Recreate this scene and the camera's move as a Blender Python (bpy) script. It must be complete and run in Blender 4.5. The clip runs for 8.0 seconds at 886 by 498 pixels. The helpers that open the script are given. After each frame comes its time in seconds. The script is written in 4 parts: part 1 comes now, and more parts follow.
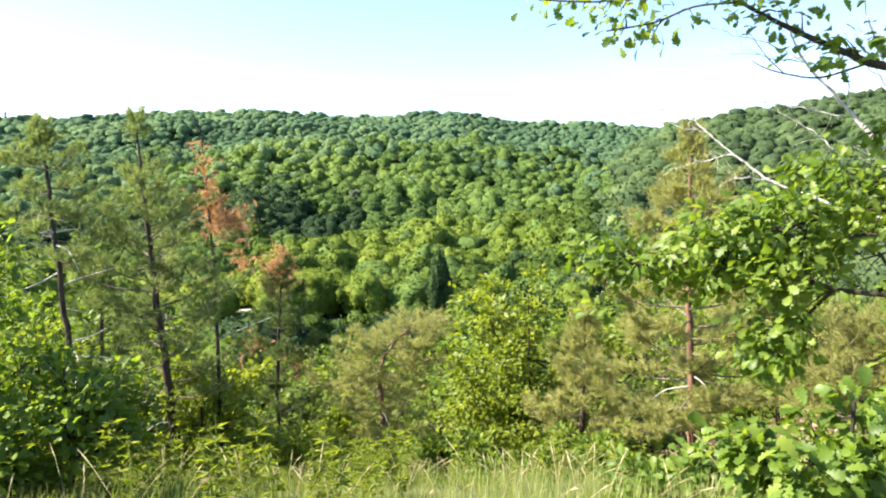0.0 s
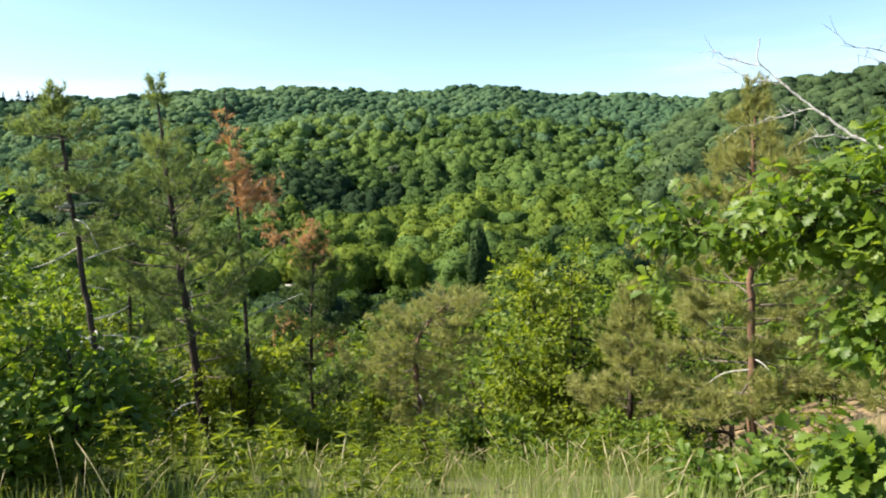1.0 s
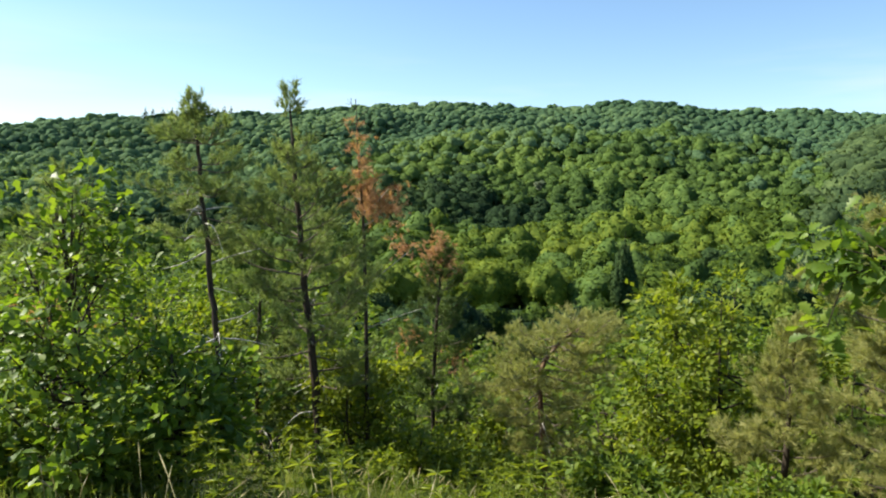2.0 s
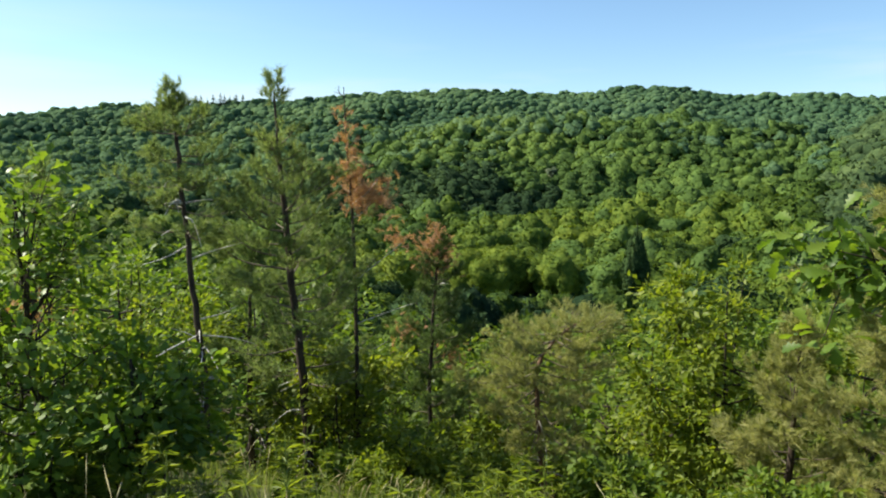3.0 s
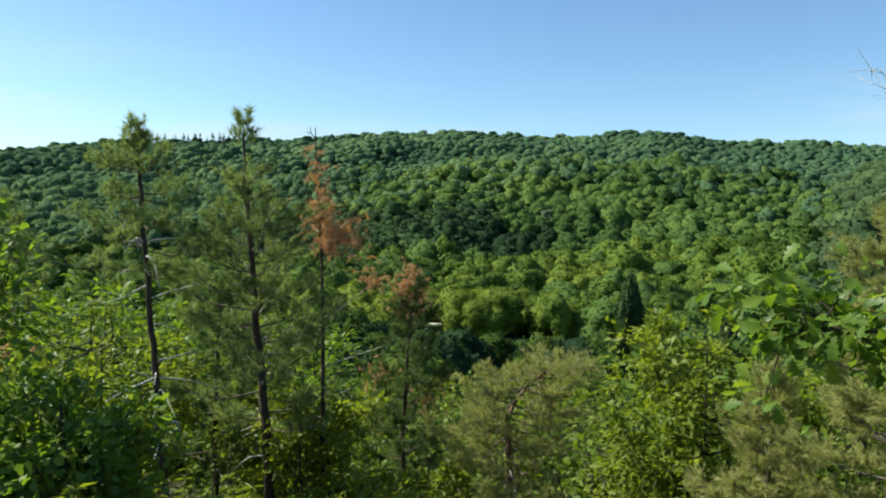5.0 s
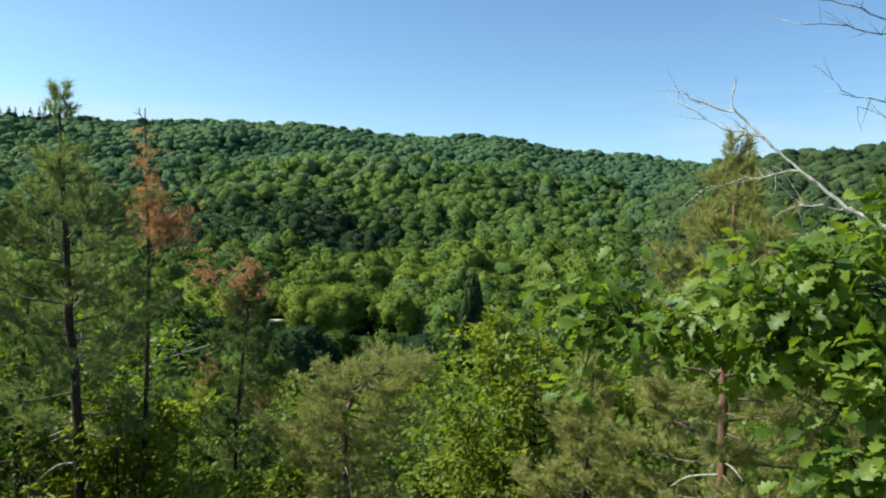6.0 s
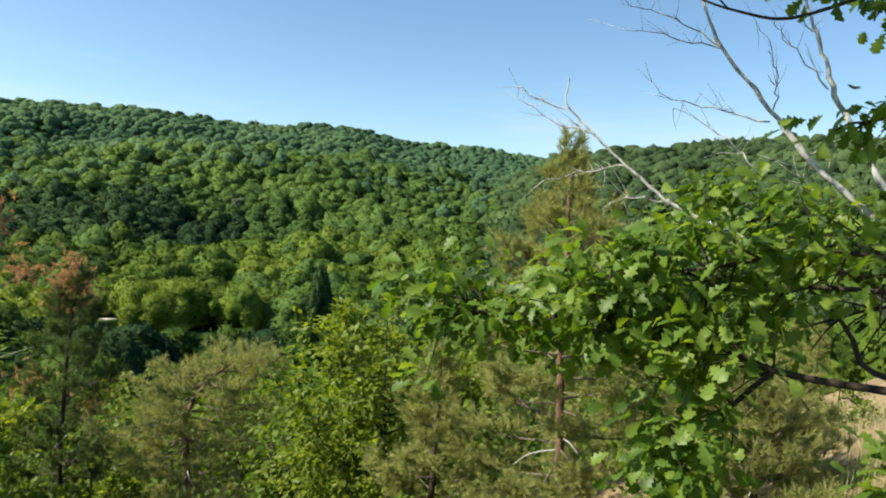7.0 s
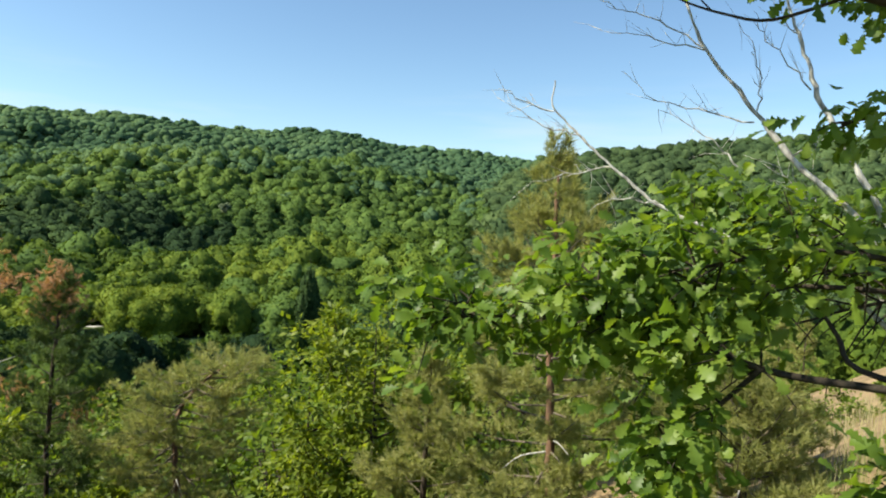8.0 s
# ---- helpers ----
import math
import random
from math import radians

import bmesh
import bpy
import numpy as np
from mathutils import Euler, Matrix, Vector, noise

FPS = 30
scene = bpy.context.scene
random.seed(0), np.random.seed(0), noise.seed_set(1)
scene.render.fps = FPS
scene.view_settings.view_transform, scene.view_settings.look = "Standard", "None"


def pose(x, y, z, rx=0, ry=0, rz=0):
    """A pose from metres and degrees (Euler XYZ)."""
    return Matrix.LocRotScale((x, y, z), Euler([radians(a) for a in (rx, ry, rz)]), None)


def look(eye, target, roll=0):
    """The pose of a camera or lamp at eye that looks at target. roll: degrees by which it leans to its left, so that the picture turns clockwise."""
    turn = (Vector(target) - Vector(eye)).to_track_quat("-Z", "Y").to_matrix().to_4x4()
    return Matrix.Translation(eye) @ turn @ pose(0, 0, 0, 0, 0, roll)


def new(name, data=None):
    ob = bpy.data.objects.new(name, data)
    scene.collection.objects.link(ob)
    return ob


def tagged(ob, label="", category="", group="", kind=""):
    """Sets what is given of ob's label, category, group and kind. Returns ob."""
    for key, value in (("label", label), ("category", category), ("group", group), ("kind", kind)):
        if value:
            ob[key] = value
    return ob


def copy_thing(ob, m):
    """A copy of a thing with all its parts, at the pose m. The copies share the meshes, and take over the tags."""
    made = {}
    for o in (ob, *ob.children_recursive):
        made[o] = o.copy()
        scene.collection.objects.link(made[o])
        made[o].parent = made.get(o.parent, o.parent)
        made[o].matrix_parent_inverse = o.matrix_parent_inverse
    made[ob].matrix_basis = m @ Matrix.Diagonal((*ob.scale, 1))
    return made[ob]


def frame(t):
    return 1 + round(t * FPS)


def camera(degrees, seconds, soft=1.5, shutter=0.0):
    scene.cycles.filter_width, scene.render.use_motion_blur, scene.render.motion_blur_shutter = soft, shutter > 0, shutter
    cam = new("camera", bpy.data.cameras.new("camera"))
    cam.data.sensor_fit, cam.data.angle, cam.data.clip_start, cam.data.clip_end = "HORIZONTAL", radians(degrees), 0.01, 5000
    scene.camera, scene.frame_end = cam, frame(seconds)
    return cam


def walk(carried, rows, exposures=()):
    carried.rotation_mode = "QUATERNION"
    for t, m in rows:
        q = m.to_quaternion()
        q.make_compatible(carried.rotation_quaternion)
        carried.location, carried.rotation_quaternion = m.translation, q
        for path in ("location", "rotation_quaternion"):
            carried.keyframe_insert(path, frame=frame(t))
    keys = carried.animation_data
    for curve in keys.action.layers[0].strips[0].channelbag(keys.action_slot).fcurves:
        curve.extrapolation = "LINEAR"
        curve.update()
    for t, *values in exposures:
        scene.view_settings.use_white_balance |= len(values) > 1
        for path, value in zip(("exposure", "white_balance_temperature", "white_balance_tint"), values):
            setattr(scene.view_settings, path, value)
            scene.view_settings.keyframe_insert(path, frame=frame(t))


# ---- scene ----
cam = camera(65.4, 8.0, soft=2.0)
PATH = [
    (0, (0.0, 0.0, 1.6), (-0.001, 1.993, 1.432), -0.4),
    (0.5, (0.0, 0.36, 1.55), (0.009, 2.352, 1.376), -0.4),
    (1, (0.03, 0.78, 1.49), (-0.086, 2.762, 1.252), -1.0),
    (1.2, (0.06, 0.96, 1.46), (-0.312, 2.912, 1.238), -3.1),
    (1.5, (0.12, 1.2, 1.43), (-0.218, 3.155, 1.177), -1.3),
    (2, (0.2, 1.52, 1.43), (-0.322, 3.441, 1.238), 0.3),
    (2.2, (0.235, 1.64, 1.44), (-0.264, 3.563, 1.214), 0.2),
    (3.3, (0.49, 2.09, 1.5), (-0.077, 3.994, 1.27), 0.0),
    (3.5, (0.53, 2.13, 1.505), (0.027, 4.05, 1.263), -0.1),
    (4, (0.61, 2.21, 1.515), (0.136, 4.136, 1.258), 0.4),
    (4.2, (0.64, 2.235, 1.52), (0.149, 4.154, 1.245), 0.9),
    (5.3, (0.82, 2.31, 1.52), (0.266, 4.231, 1.455), 0.9),
    (5.5, (0.84, 2.32, 1.52), (0.417, 4.274, 1.448), 1.8),
    (6, (0.87, 2.34, 1.513), (0.757, 4.334, 1.406), 3.2),
    (6.5, (0.872, 2.342, 1.511), (0.988, 4.335, 1.392), 3.1),
    (7, (0.872, 2.342, 1.511), (1.195, 4.313, 1.403), 3.3),
    (7.5, (0.872, 2.342, 1.511), (1.237, 4.306, 1.415), 3.1),
    (8, (0.872, 2.342, 1.511), (1.228, 4.308, 1.414), 2.7),
]
walk(cam, [(t, look(eye, target, roll)) for t, eye, target, roll in PATH],
     exposures=[(0.0, 2.2, 6700, 13), (0.5, 1.85, 6700, 11), (1.0, 1.47, 6650, 9), (1.5, 1.27, 6700, 7), (2.0, 1.22, 6700, 5), (3.5, 1.05, 6650, 2), (4.2, 1.0, 6600, 1), (5.5, 0.9, 6200, 0), (6.5, 0.95, 6400, 0), (7.5, 1.08, 6800, 2), (8.0, 1.08, 6800, 2)])


# ---- world, sun, exposure ----
SUN_AZ, SUN_EL = -93.0, 43.0      # bearing from +y to the right, height
world = bpy.data.worlds.new("world")
scene.world = world
world.use_nodes = True
wn = world.node_tree.nodes
sky = wn.new("ShaderNodeTexSky")
sky.sky_type, sky.sun_disc = "NISHITA", False
sky.sun_elevation, sky.sun_rotation = radians(SUN_EL), radians(SUN_AZ)
sky.air_density, sky.dust_density, sky.ozone_density, sky.altitude = 1.0, 0.4, 4.5, 300
wn["Background"].inputs["Strength"].default_value = 0.092
wl = world.node_tree.links
wco, wmap, wno = wn.new("ShaderNodeTexCoord"), wn.new("ShaderNodeMapping"), wn.new("ShaderNodeTexNoise")
wmap.inputs["Scale"].default_value = (1.0, 1.0, 9.0)
wl.new(wco.outputs["Generated"], wmap.inputs["Vector"])
wl.new(wmap.outputs[0], wno.inputs["Vector"])
wno.inputs["Scale"].default_value, wno.inputs["Detail"].default_value = 2.6, 5
thin = wn.new("ShaderNodeMapRange")
thin.inputs["From Min"].default_value, thin.inputs["From Max"].default_value, thin.inputs["To Max"].default_value = 0.46, 0.72, 0.5
wl.new(wno.outputs["Fac"], thin.inputs["Value"])
wsep, low = wn.new("ShaderNodeSeparateXYZ"), wn.new("ShaderNodeMapRange")
wl.new(wco.outputs["Generated"], wsep.inputs[0])
wl.new(wsep.outputs["Z"], low.inputs["Value"])
low.inputs["From Min"].default_value, low.inputs["From Max"].default_value, low.inputs["To Min"].default_value, low.inputs["To Max"].default_value = 0.10, 0.22, 1.0, 0.0
both = wn.new("ShaderNodeMath")
both.operation = "MULTIPLY"
wl.new(thin.outputs[0], both.inputs[0])
wl.new(low.outputs[0], both.inputs[1])
cirrus = wn.new("ShaderNodeMix")
cirrus.data_type = "RGBA"
wl.new(both.outputs[0], cirrus.inputs["Factor"])
wl.new(sky.outputs["Color"], cirrus.inputs["A"])
cirrus.inputs["B"].default_value = (4.6, 4.9, 5.2, 1)
wl.new(cirrus.outputs["Result"], wn["Background"].inputs["Color"])

sun = new("sun", bpy.data.lights.new("sun", "SUN"))
sun.data.energy, sun.data.angle, sun.data.color = 5.0, radians(0.55), (1.0, 0.93, 0.80)
SUN_DIR = Vector((math.sin(radians(SUN_AZ)) * math.cos(radians(SUN_EL)), math.cos(radians(SUN_AZ)) * math.cos(radians(SUN_EL)), math.sin(radians(SUN_EL))))
sun.matrix_world = look(SUN_DIR * 50, (0, 0, 0))

RNG = np.random.default_rng(11)


# ---- materials ----
def graph(name):
    m = bpy.data.materials.new(name)
    m.use_nodes = True
    m.node_tree.nodes.clear()
    return m, m.node_tree.nodes, m.node_tree.links


def ramp(nodes, stops):
    r = nodes.new("ShaderNodeValToRGB")
    while len(r.color_ramp.elements) < len(stops):
        r.color_ramp.elements.new(0.5)
    for e, (p, c) in zip(r.color_ramp.elements, stops):
        e.position, e.color = p, (*c, 1)
    return r


def leafy(name, dark, mid, light, through_share=0.35, rough=0.5, drive="island", scale=0.35, gloss=0.2, relief=0.0, tint=(1.45, 1.4, 0.5)):
    """Foliage: colour by piece and by a slow noise, part of the light passes through."""
    m, n, l = graph(name)
    out = n.new("ShaderNodeOutputMaterial")
    if drive == "tone":
        src = n.new("ShaderNodeAttribute")
        src.attribute_name = "tone"
        rnd = src.outputs["Fac"]
    elif drive == "object":
        rnd = n.new("ShaderNodeObjectInfo").outputs["Random"]
    else:
        rnd = n.new("ShaderNodeNewGeometry").outputs["Random Per Island"]
    co = n.new("ShaderNodeTexCoord")
    no = n.new("ShaderNodeTexNoise")
    no.inputs["Scale"].default_value, no.inputs["Detail"].default_value = scale, 3
    l.new(co.outputs["Object"], no.inputs["Vector"])
    mix = n.new("ShaderNodeMath")
    mix.operation, mix.use_clamp = "MULTIPLY_ADD", True
    l.new(rnd, mix.inputs[0])
    mix.inputs[1].default_value = 0.80 if drive == "tone" else 0.62
    sh = n.new("ShaderNodeMath")
    sh.operation = "MULTIPLY_ADD"
    l.new(no.outputs["Fac"], sh.inputs[0])
    sh.inputs[1].default_value, sh.inputs[2].default_value = 1.1, -0.45 if drive == "tone" else -0.36
    l.new(sh.outputs[0], mix.inputs[2])
    r = ramp(n, [(0.0, dark), (0.5, mid), (1.0, light)])
    l.new(mix.outputs[0], r.inputs["Fac"])
    if relief:      # fine light-dark noise put into the colour for self-shading within a crown
        clump_shade = n.new("ShaderNodeTexNoise")
        clump_shade.inputs["Scale"].default_value, clump_shade.inputs["Detail"].default_value, clump_shade.inputs["Roughness"].default_value = 0.55, 6, 0.72
        l.new(co.outputs["Object"], clump_shade.inputs["Vector"])
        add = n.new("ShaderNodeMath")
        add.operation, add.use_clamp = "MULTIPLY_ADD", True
        l.new(clump_shade.outputs["Fac"], add.inputs[0])
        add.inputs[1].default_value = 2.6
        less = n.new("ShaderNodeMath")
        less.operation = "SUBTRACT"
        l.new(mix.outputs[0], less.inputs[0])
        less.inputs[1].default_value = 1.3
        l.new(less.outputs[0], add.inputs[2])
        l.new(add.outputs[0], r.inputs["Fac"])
    b = n.new("ShaderNodeBsdfPrincipled")
    b.inputs["Roughness"].default_value = rough
    b.inputs["Specular IOR Level"].default_value = gloss
    l.new(r.outputs["Color"], b.inputs["Base Color"])
    if relief:
        fine = n.new("ShaderNodeTexNoise")
        fine.inputs["Scale"].default_value, fine.inputs["Detail"].default_value, fine.inputs["Roughness"].default_value = 0.8, 6, 0.65
        l.new(co.outputs["Object"], fine.inputs["Vector"])
        bp = n.new("ShaderNodeBump")
        bp.inputs["Strength"].default_value, bp.inputs["Distance"].default_value = 1.0, relief
        l.new(fine.outputs["Fac"], bp.inputs["Height"])
        l.new(bp.outputs[0], b.inputs["Normal"])
    t = n.new("ShaderNodeBsdfTranslucent")
    warm = n.new("ShaderNodeMix")
    warm.data_type, warm.blend_type = "RGBA", "MULTIPLY"
    warm.inputs["Factor"].default_value = 1.0
    l.new(r.outputs["Color"], warm.inputs["A"])
    warm.inputs["B"].default_value = (*tint, 1)
    l.new(warm.outputs["Result"], t.inputs["Color"])
    ms = n.new("ShaderNodeMixShader")
    ms.inputs["Fac"].default_value = through_share
    l.new(b.outputs[0], ms.inputs[1])
    l.new(t.outputs[0], ms.inputs[2])
    l.new(ms.outputs[0], out.inputs["Surface"])
    return m


def grainy(name, dark, light, scale=18.0, stretch=(1, 1, 0.25), rough=0.85, bump=0.5, fine=90.0):
    """Bark, wood and earth: two sizes of noise in colour and relief."""
    m, n, l = graph(name)
    out, b = n.new("ShaderNodeOutputMaterial"), n.new("ShaderNodeBsdfPrincipled")
    co, mp = n.new("ShaderNodeTexCoord"), n.new("ShaderNodeMapping")
    mp.inputs["Scale"].default_value = stretch
    l.new(co.outputs["Object"], mp.inputs["Vector"])
    a, f = n.new("ShaderNodeTexNoise"), n.new("ShaderNodeTexNoise")
    a.inputs["Scale"].default_value, a.inputs["Detail"].default_value = scale, 6
    f.inputs["Scale"].default_value, f.inputs["Detail"].default_value = fine, 3
    l.new(mp.outputs[0], a.inputs["Vector"])
    l.new(mp.outputs[0], f.inputs["Vector"])
    mx = n.new("ShaderNodeMath")
    mx.operation = "MULTIPLY_ADD"
    l.new(f.outputs["Fac"], mx.inputs[0])
    mx.inputs[1].default_value = 0.35
    l.new(a.outputs["Fac"], mx.inputs[2])
    r = ramp(n, [(0.42, dark), (0.95, light)])
    l.new(mx.outputs[0], r.inputs["Fac"])
    l.new(r.outputs["Color"], b.inputs["Base Color"])
    b.inputs["Roughness"].default_value = rough
    b.inputs["Specular IOR Level"].default_value = 0.2
    bp = n.new("ShaderNodeBump")
    bp.inputs["Strength"].default_value, bp.inputs["Distance"].default_value = bump, 0.02
    l.new(mx.outputs[0], bp.inputs["Height"])
    l.new(bp.outputs[0], b.inputs["Normal"])
    l.new(b.outputs[0], out.inputs["Surface"])
    return m


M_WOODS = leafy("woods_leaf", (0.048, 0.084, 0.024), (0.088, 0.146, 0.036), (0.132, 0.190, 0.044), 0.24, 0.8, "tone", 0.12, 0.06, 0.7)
# Paler, bluer ridge leaves: the haze of distance put into the base colour
M_RIDGE_HAZED = leafy("hazed_ridge_leaf", (0.050, 0.098, 0.054), (0.092, 0.154, 0.074), (0.134, 0.200, 0.086), 0.24, 0.9, "tone", 0.20, 0.03, 0.6)
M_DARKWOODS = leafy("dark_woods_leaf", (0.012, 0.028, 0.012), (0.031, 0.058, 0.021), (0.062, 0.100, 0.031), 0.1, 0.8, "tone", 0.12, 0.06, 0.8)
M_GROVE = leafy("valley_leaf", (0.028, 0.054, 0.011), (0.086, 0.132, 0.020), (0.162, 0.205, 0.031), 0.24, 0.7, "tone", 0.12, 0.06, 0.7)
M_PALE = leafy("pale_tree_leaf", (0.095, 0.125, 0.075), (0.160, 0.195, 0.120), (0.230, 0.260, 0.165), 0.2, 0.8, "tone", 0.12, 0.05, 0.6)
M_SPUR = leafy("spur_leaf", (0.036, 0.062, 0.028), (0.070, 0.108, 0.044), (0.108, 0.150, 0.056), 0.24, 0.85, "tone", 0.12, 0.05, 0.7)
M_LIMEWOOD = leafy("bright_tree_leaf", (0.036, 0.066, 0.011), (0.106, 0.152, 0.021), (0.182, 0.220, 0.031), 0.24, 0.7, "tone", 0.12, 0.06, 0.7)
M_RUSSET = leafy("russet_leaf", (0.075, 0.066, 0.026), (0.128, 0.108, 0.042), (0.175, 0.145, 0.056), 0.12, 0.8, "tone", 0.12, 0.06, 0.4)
M_OAK = leafy("oak_leaf", (0.046, 0.094, 0.015), (0.118, 0.190, 0.027), (0.232, 0.300, 0.050), 0.50, 0.46, "island", 1.5, 0.32)
M_OAK_PIECE = leafy("oak_leaf_single", (0.046, 0.094, 0.015), (0.118, 0.190, 0.027), (0.232, 0.300, 0.050), 0.50, 0.46, "object", 1.5, 0.32)
M_LIME = leafy("young_leaf", (0.062, 0.104, 0.014), (0.145, 0.192, 0.024), (0.245, 0.282, 0.042), 0.5, 0.45, "island", 0.9)
M_SHRUB = leafy("shrub_leaf", (0.052, 0.094, 0.015), (0.108, 0.168, 0.023), (0.188, 0.240, 0.035), 0.46, 0.5, "island", 0.7)
M_NEEDLE = leafy("pine_needle", (0.072, 0.112, 0.036), (0.165, 0.215, 0.072), (0.300, 0.335, 0.130), 0.5, 0.5, "island", 0.8, tint=(1.15, 1.2, 0.75))
M_NEEDLE_DARK = leafy("dark_pine_needle", (0.040, 0.072, 0.022), (0.088, 0.130, 0.038), (0.165, 0.205, 0.066), 0.43, 0.5, "island", 0.8, tint=(1.15, 1.2, 0.75))
M_NEEDLE_OLIVE = leafy("olive_pine_needle", (0.145, 0.160, 0.052), (0.290, 0.295, 0.104), (0.440, 0.412, 0.180), 0.5, 0.55, "island", 0.7, tint=(1.15, 1.2, 0.75))
M_NEEDLE_RED = leafy("dead_needle", (0.240, 0.120, 0.066), (0.420, 0.235, 0.140), (0.580, 0.375, 0.245), 0.3, 0.7, "island", 1.0)
M_GRASS = leafy("grass_blade", (0.080, 0.130, 0.030), (0.180, 0.235, 0.070), (0.330, 0.360, 0.150), 0.4, 0.5, "island", 0.5)
M_STRAW = leafy("grass_seed_head", (0.250, 0.220, 0.110), (0.360, 0.320, 0.180), (0.480, 0.440, 0.280), 0.3, 0.7, "island", 0.8)
M_PINEBARK = grainy("pine_bark", (0.020, 0.016, 0.012), (0.085, 0.062, 0.046))
M_REDBARK = grainy("red_pine_bark", (0.065, 0.038, 0.025), (0.250, 0.145, 0.092))
M_TWIG = grainy("pine_twig_bark", (0.060, 0.048, 0.036), (0.200, 0.165, 0.120))
M_DARKBARK = grainy("oak_bark", (0.014, 0.011, 0.008), (0.060, 0.047, 0.034))
M_GREYWOOD = grainy("weathered_dead_wood", (0.150, 0.138, 0.125), (0.680, 0.650, 0.610), 26.0)
M_EARTH = grainy("meadow_earth", (0.040, 0.050, 0.018), (0.170, 0.160, 0.070), 0.9, (1, 1, 1), 0.95, 0.4, 14.0)
M_DRY = grainy("dry_grass_slope", (0.120, 0.095, 0.048), (0.330, 0.225, 0.130), 0.9, (1, 1, 1), 0.95, 0.4, 7.0)
M_UNDER = grainy("woodland_undergrowth", (0.040, 0.066, 0.020), (0.085, 0.120, 0.036), 0.12, (1, 1, 1), 0.95, 0.4, 1.5)
M_ROCK = grainy("pale_gravel", (0.32, 0.31, 0.29), (0.62, 0.60, 0.57), 1.2, (1, 1, 1), 0.9, 0.3, 9.0)


# ---- mesh helpers ----
def mesh_of(name, v, faces, mat, tone=None):
    """A mesh from an array of points and a list of face arrays, each with one count of corners."""
    me = bpy.data.meshes.new(name)
    v = np.asarray(v, np.float32)
    me.vertices.add(len(v))
    me.vertices.foreach_set("co", v.ravel())
    loops = np.concatenate([np.asarray(f, np.int32).ravel() for f in faces])
    sizes = np.concatenate([np.full(len(f), np.shape(f)[1], np.int32) for f in faces])
    me.loops.add(len(loops))
    me.loops.foreach_set("vertex_index", loops)
    me.polygons.add(len(sizes))
    me.polygons.foreach_set("loop_start", np.concatenate([[0], np.cumsum(sizes)[:-1]]).astype(np.int32))
    me.update(calc_edges=True)
    me.validate()
    if tone is not None:
        me.attributes.new("tone", "FLOAT", "POINT").data.foreach_set("value", np.asarray(tone, np.float32))
    me.materials.append(mat)
    return me


def part(name, me, parent=None, label="", smooth=True):
    ob = new(name, me)
    if smooth and me is not None:
        me.polygons.foreach_set("use_smooth", np.ones(len(me.polygons), bool))
    ob.parent = parent
    if label:
        tagged(ob, label)
    return ob


def thing(name, base, label, category, group="", kind=""):
    ob = new(name)
    ob.empty_display_size = 0.2
    ob.location = base
    return tagged(ob, label, category, group, kind)


def tube(pts, radii, sides=6):
    """Points and faces of a tapered tube along a line."""
    p = np.asarray(pts, float)
    r = np.asarray(radii, float)
    d = np.gradient(p, axis=0)
    d /= np.linalg.norm(d, axis=1)[:, None] + 1e-9
    up = np.where(np.abs(d[:, 2:3]) > 0.9, [[1.0, 0, 0]], [[0, 0, 1.0]])
    a = np.cross(d, up)
    a /= np.linalg.norm(a, axis=1)[:, None] + 1e-9
    b = np.cross(d, a)
    for i in range(1, len(p)):      # keep the rings from twisting
        a[i] = a[i - 1] - d[i] * (a[i - 1] @ d[i])
        a[i] /= np.linalg.norm(a[i]) + 1e-9
        b[i] = np.cross(d[i], a[i])
    th = np.arange(sides) * 2 * np.pi / sides
    v = p[:, None] + r[:, None, None] * (a[:, None] * np.cos(th)[None, :, None] + b[:, None] * np.sin(th)[None, :, None])
    i, k = np.meshgrid(np.arange(len(p) - 1), np.arange(sides), indexing="ij")
    n = (k + 1) % sides
    q = np.stack([i * sides + k, i * sides + n, (i + 1) * sides + n, (i + 1) * sides + k], -1).reshape(-1, 4)
    return v.reshape(-1, 3), q


def tubes(lines, sides=5):
    v, f, n = [], [], 0
    for pts, radii in lines:
        a, q = tube(pts, radii, sides)
        v.append(a)
        f.append(q + n)
        n += len(a)
    return np.concatenate(v), np.concatenate(f)


def bend(points, steps=4):
    """A smooth line through a few points."""
    p = np.asarray(points, float)
    p = np.vstack([2 * p[0] - p[1], p, 2 * p[-1] - p[-2]])
    out = []
    for i in range(1, len(p) - 2):
        for t in np.arange(steps) / steps:
            a, b, c, d = p[i - 1 : i + 3]
            out.append(0.5 * (2 * b + (c - a) * t + (2 * a - 5 * b + 4 * c - d) * t * t + (3 * b - a - 3 * c + d) * t**3))
    out.append(p[-2])
    return np.array(out)


def unit(v):
    return v / (np.linalg.norm(v, axis=-1, keepdims=True) + 1e-9)


def turns(ahead, normal):
    """Turns whose y points ahead and whose z is near the normal."""
    y = unit(ahead)
    x = unit(np.cross(y, normal))
    return np.stack([x, y, np.cross(x, y)], -1)


def scatter(tv, faces, rot, size, at):
    """Many copies of one small shape in one mesh."""
    n, k = len(at), len(tv)
    size = np.broadcast_to(np.asarray(size, float).reshape(-1, 1) if np.ndim(size) else size, (n, 1))
    v = np.einsum("nij,kj->nki", rot, tv) * size[:, :, None] + at[:, None]
    off = (np.arange(n) * k)[:, None, None]
    return v.reshape(-1, 3), [(np.asarray(f)[None] + off).reshape(-1, np.shape(f)[1]) for f in faces]


# ---- small shapes ----
def lobed_leaf(profile, fold=0.12, droop=0.16):
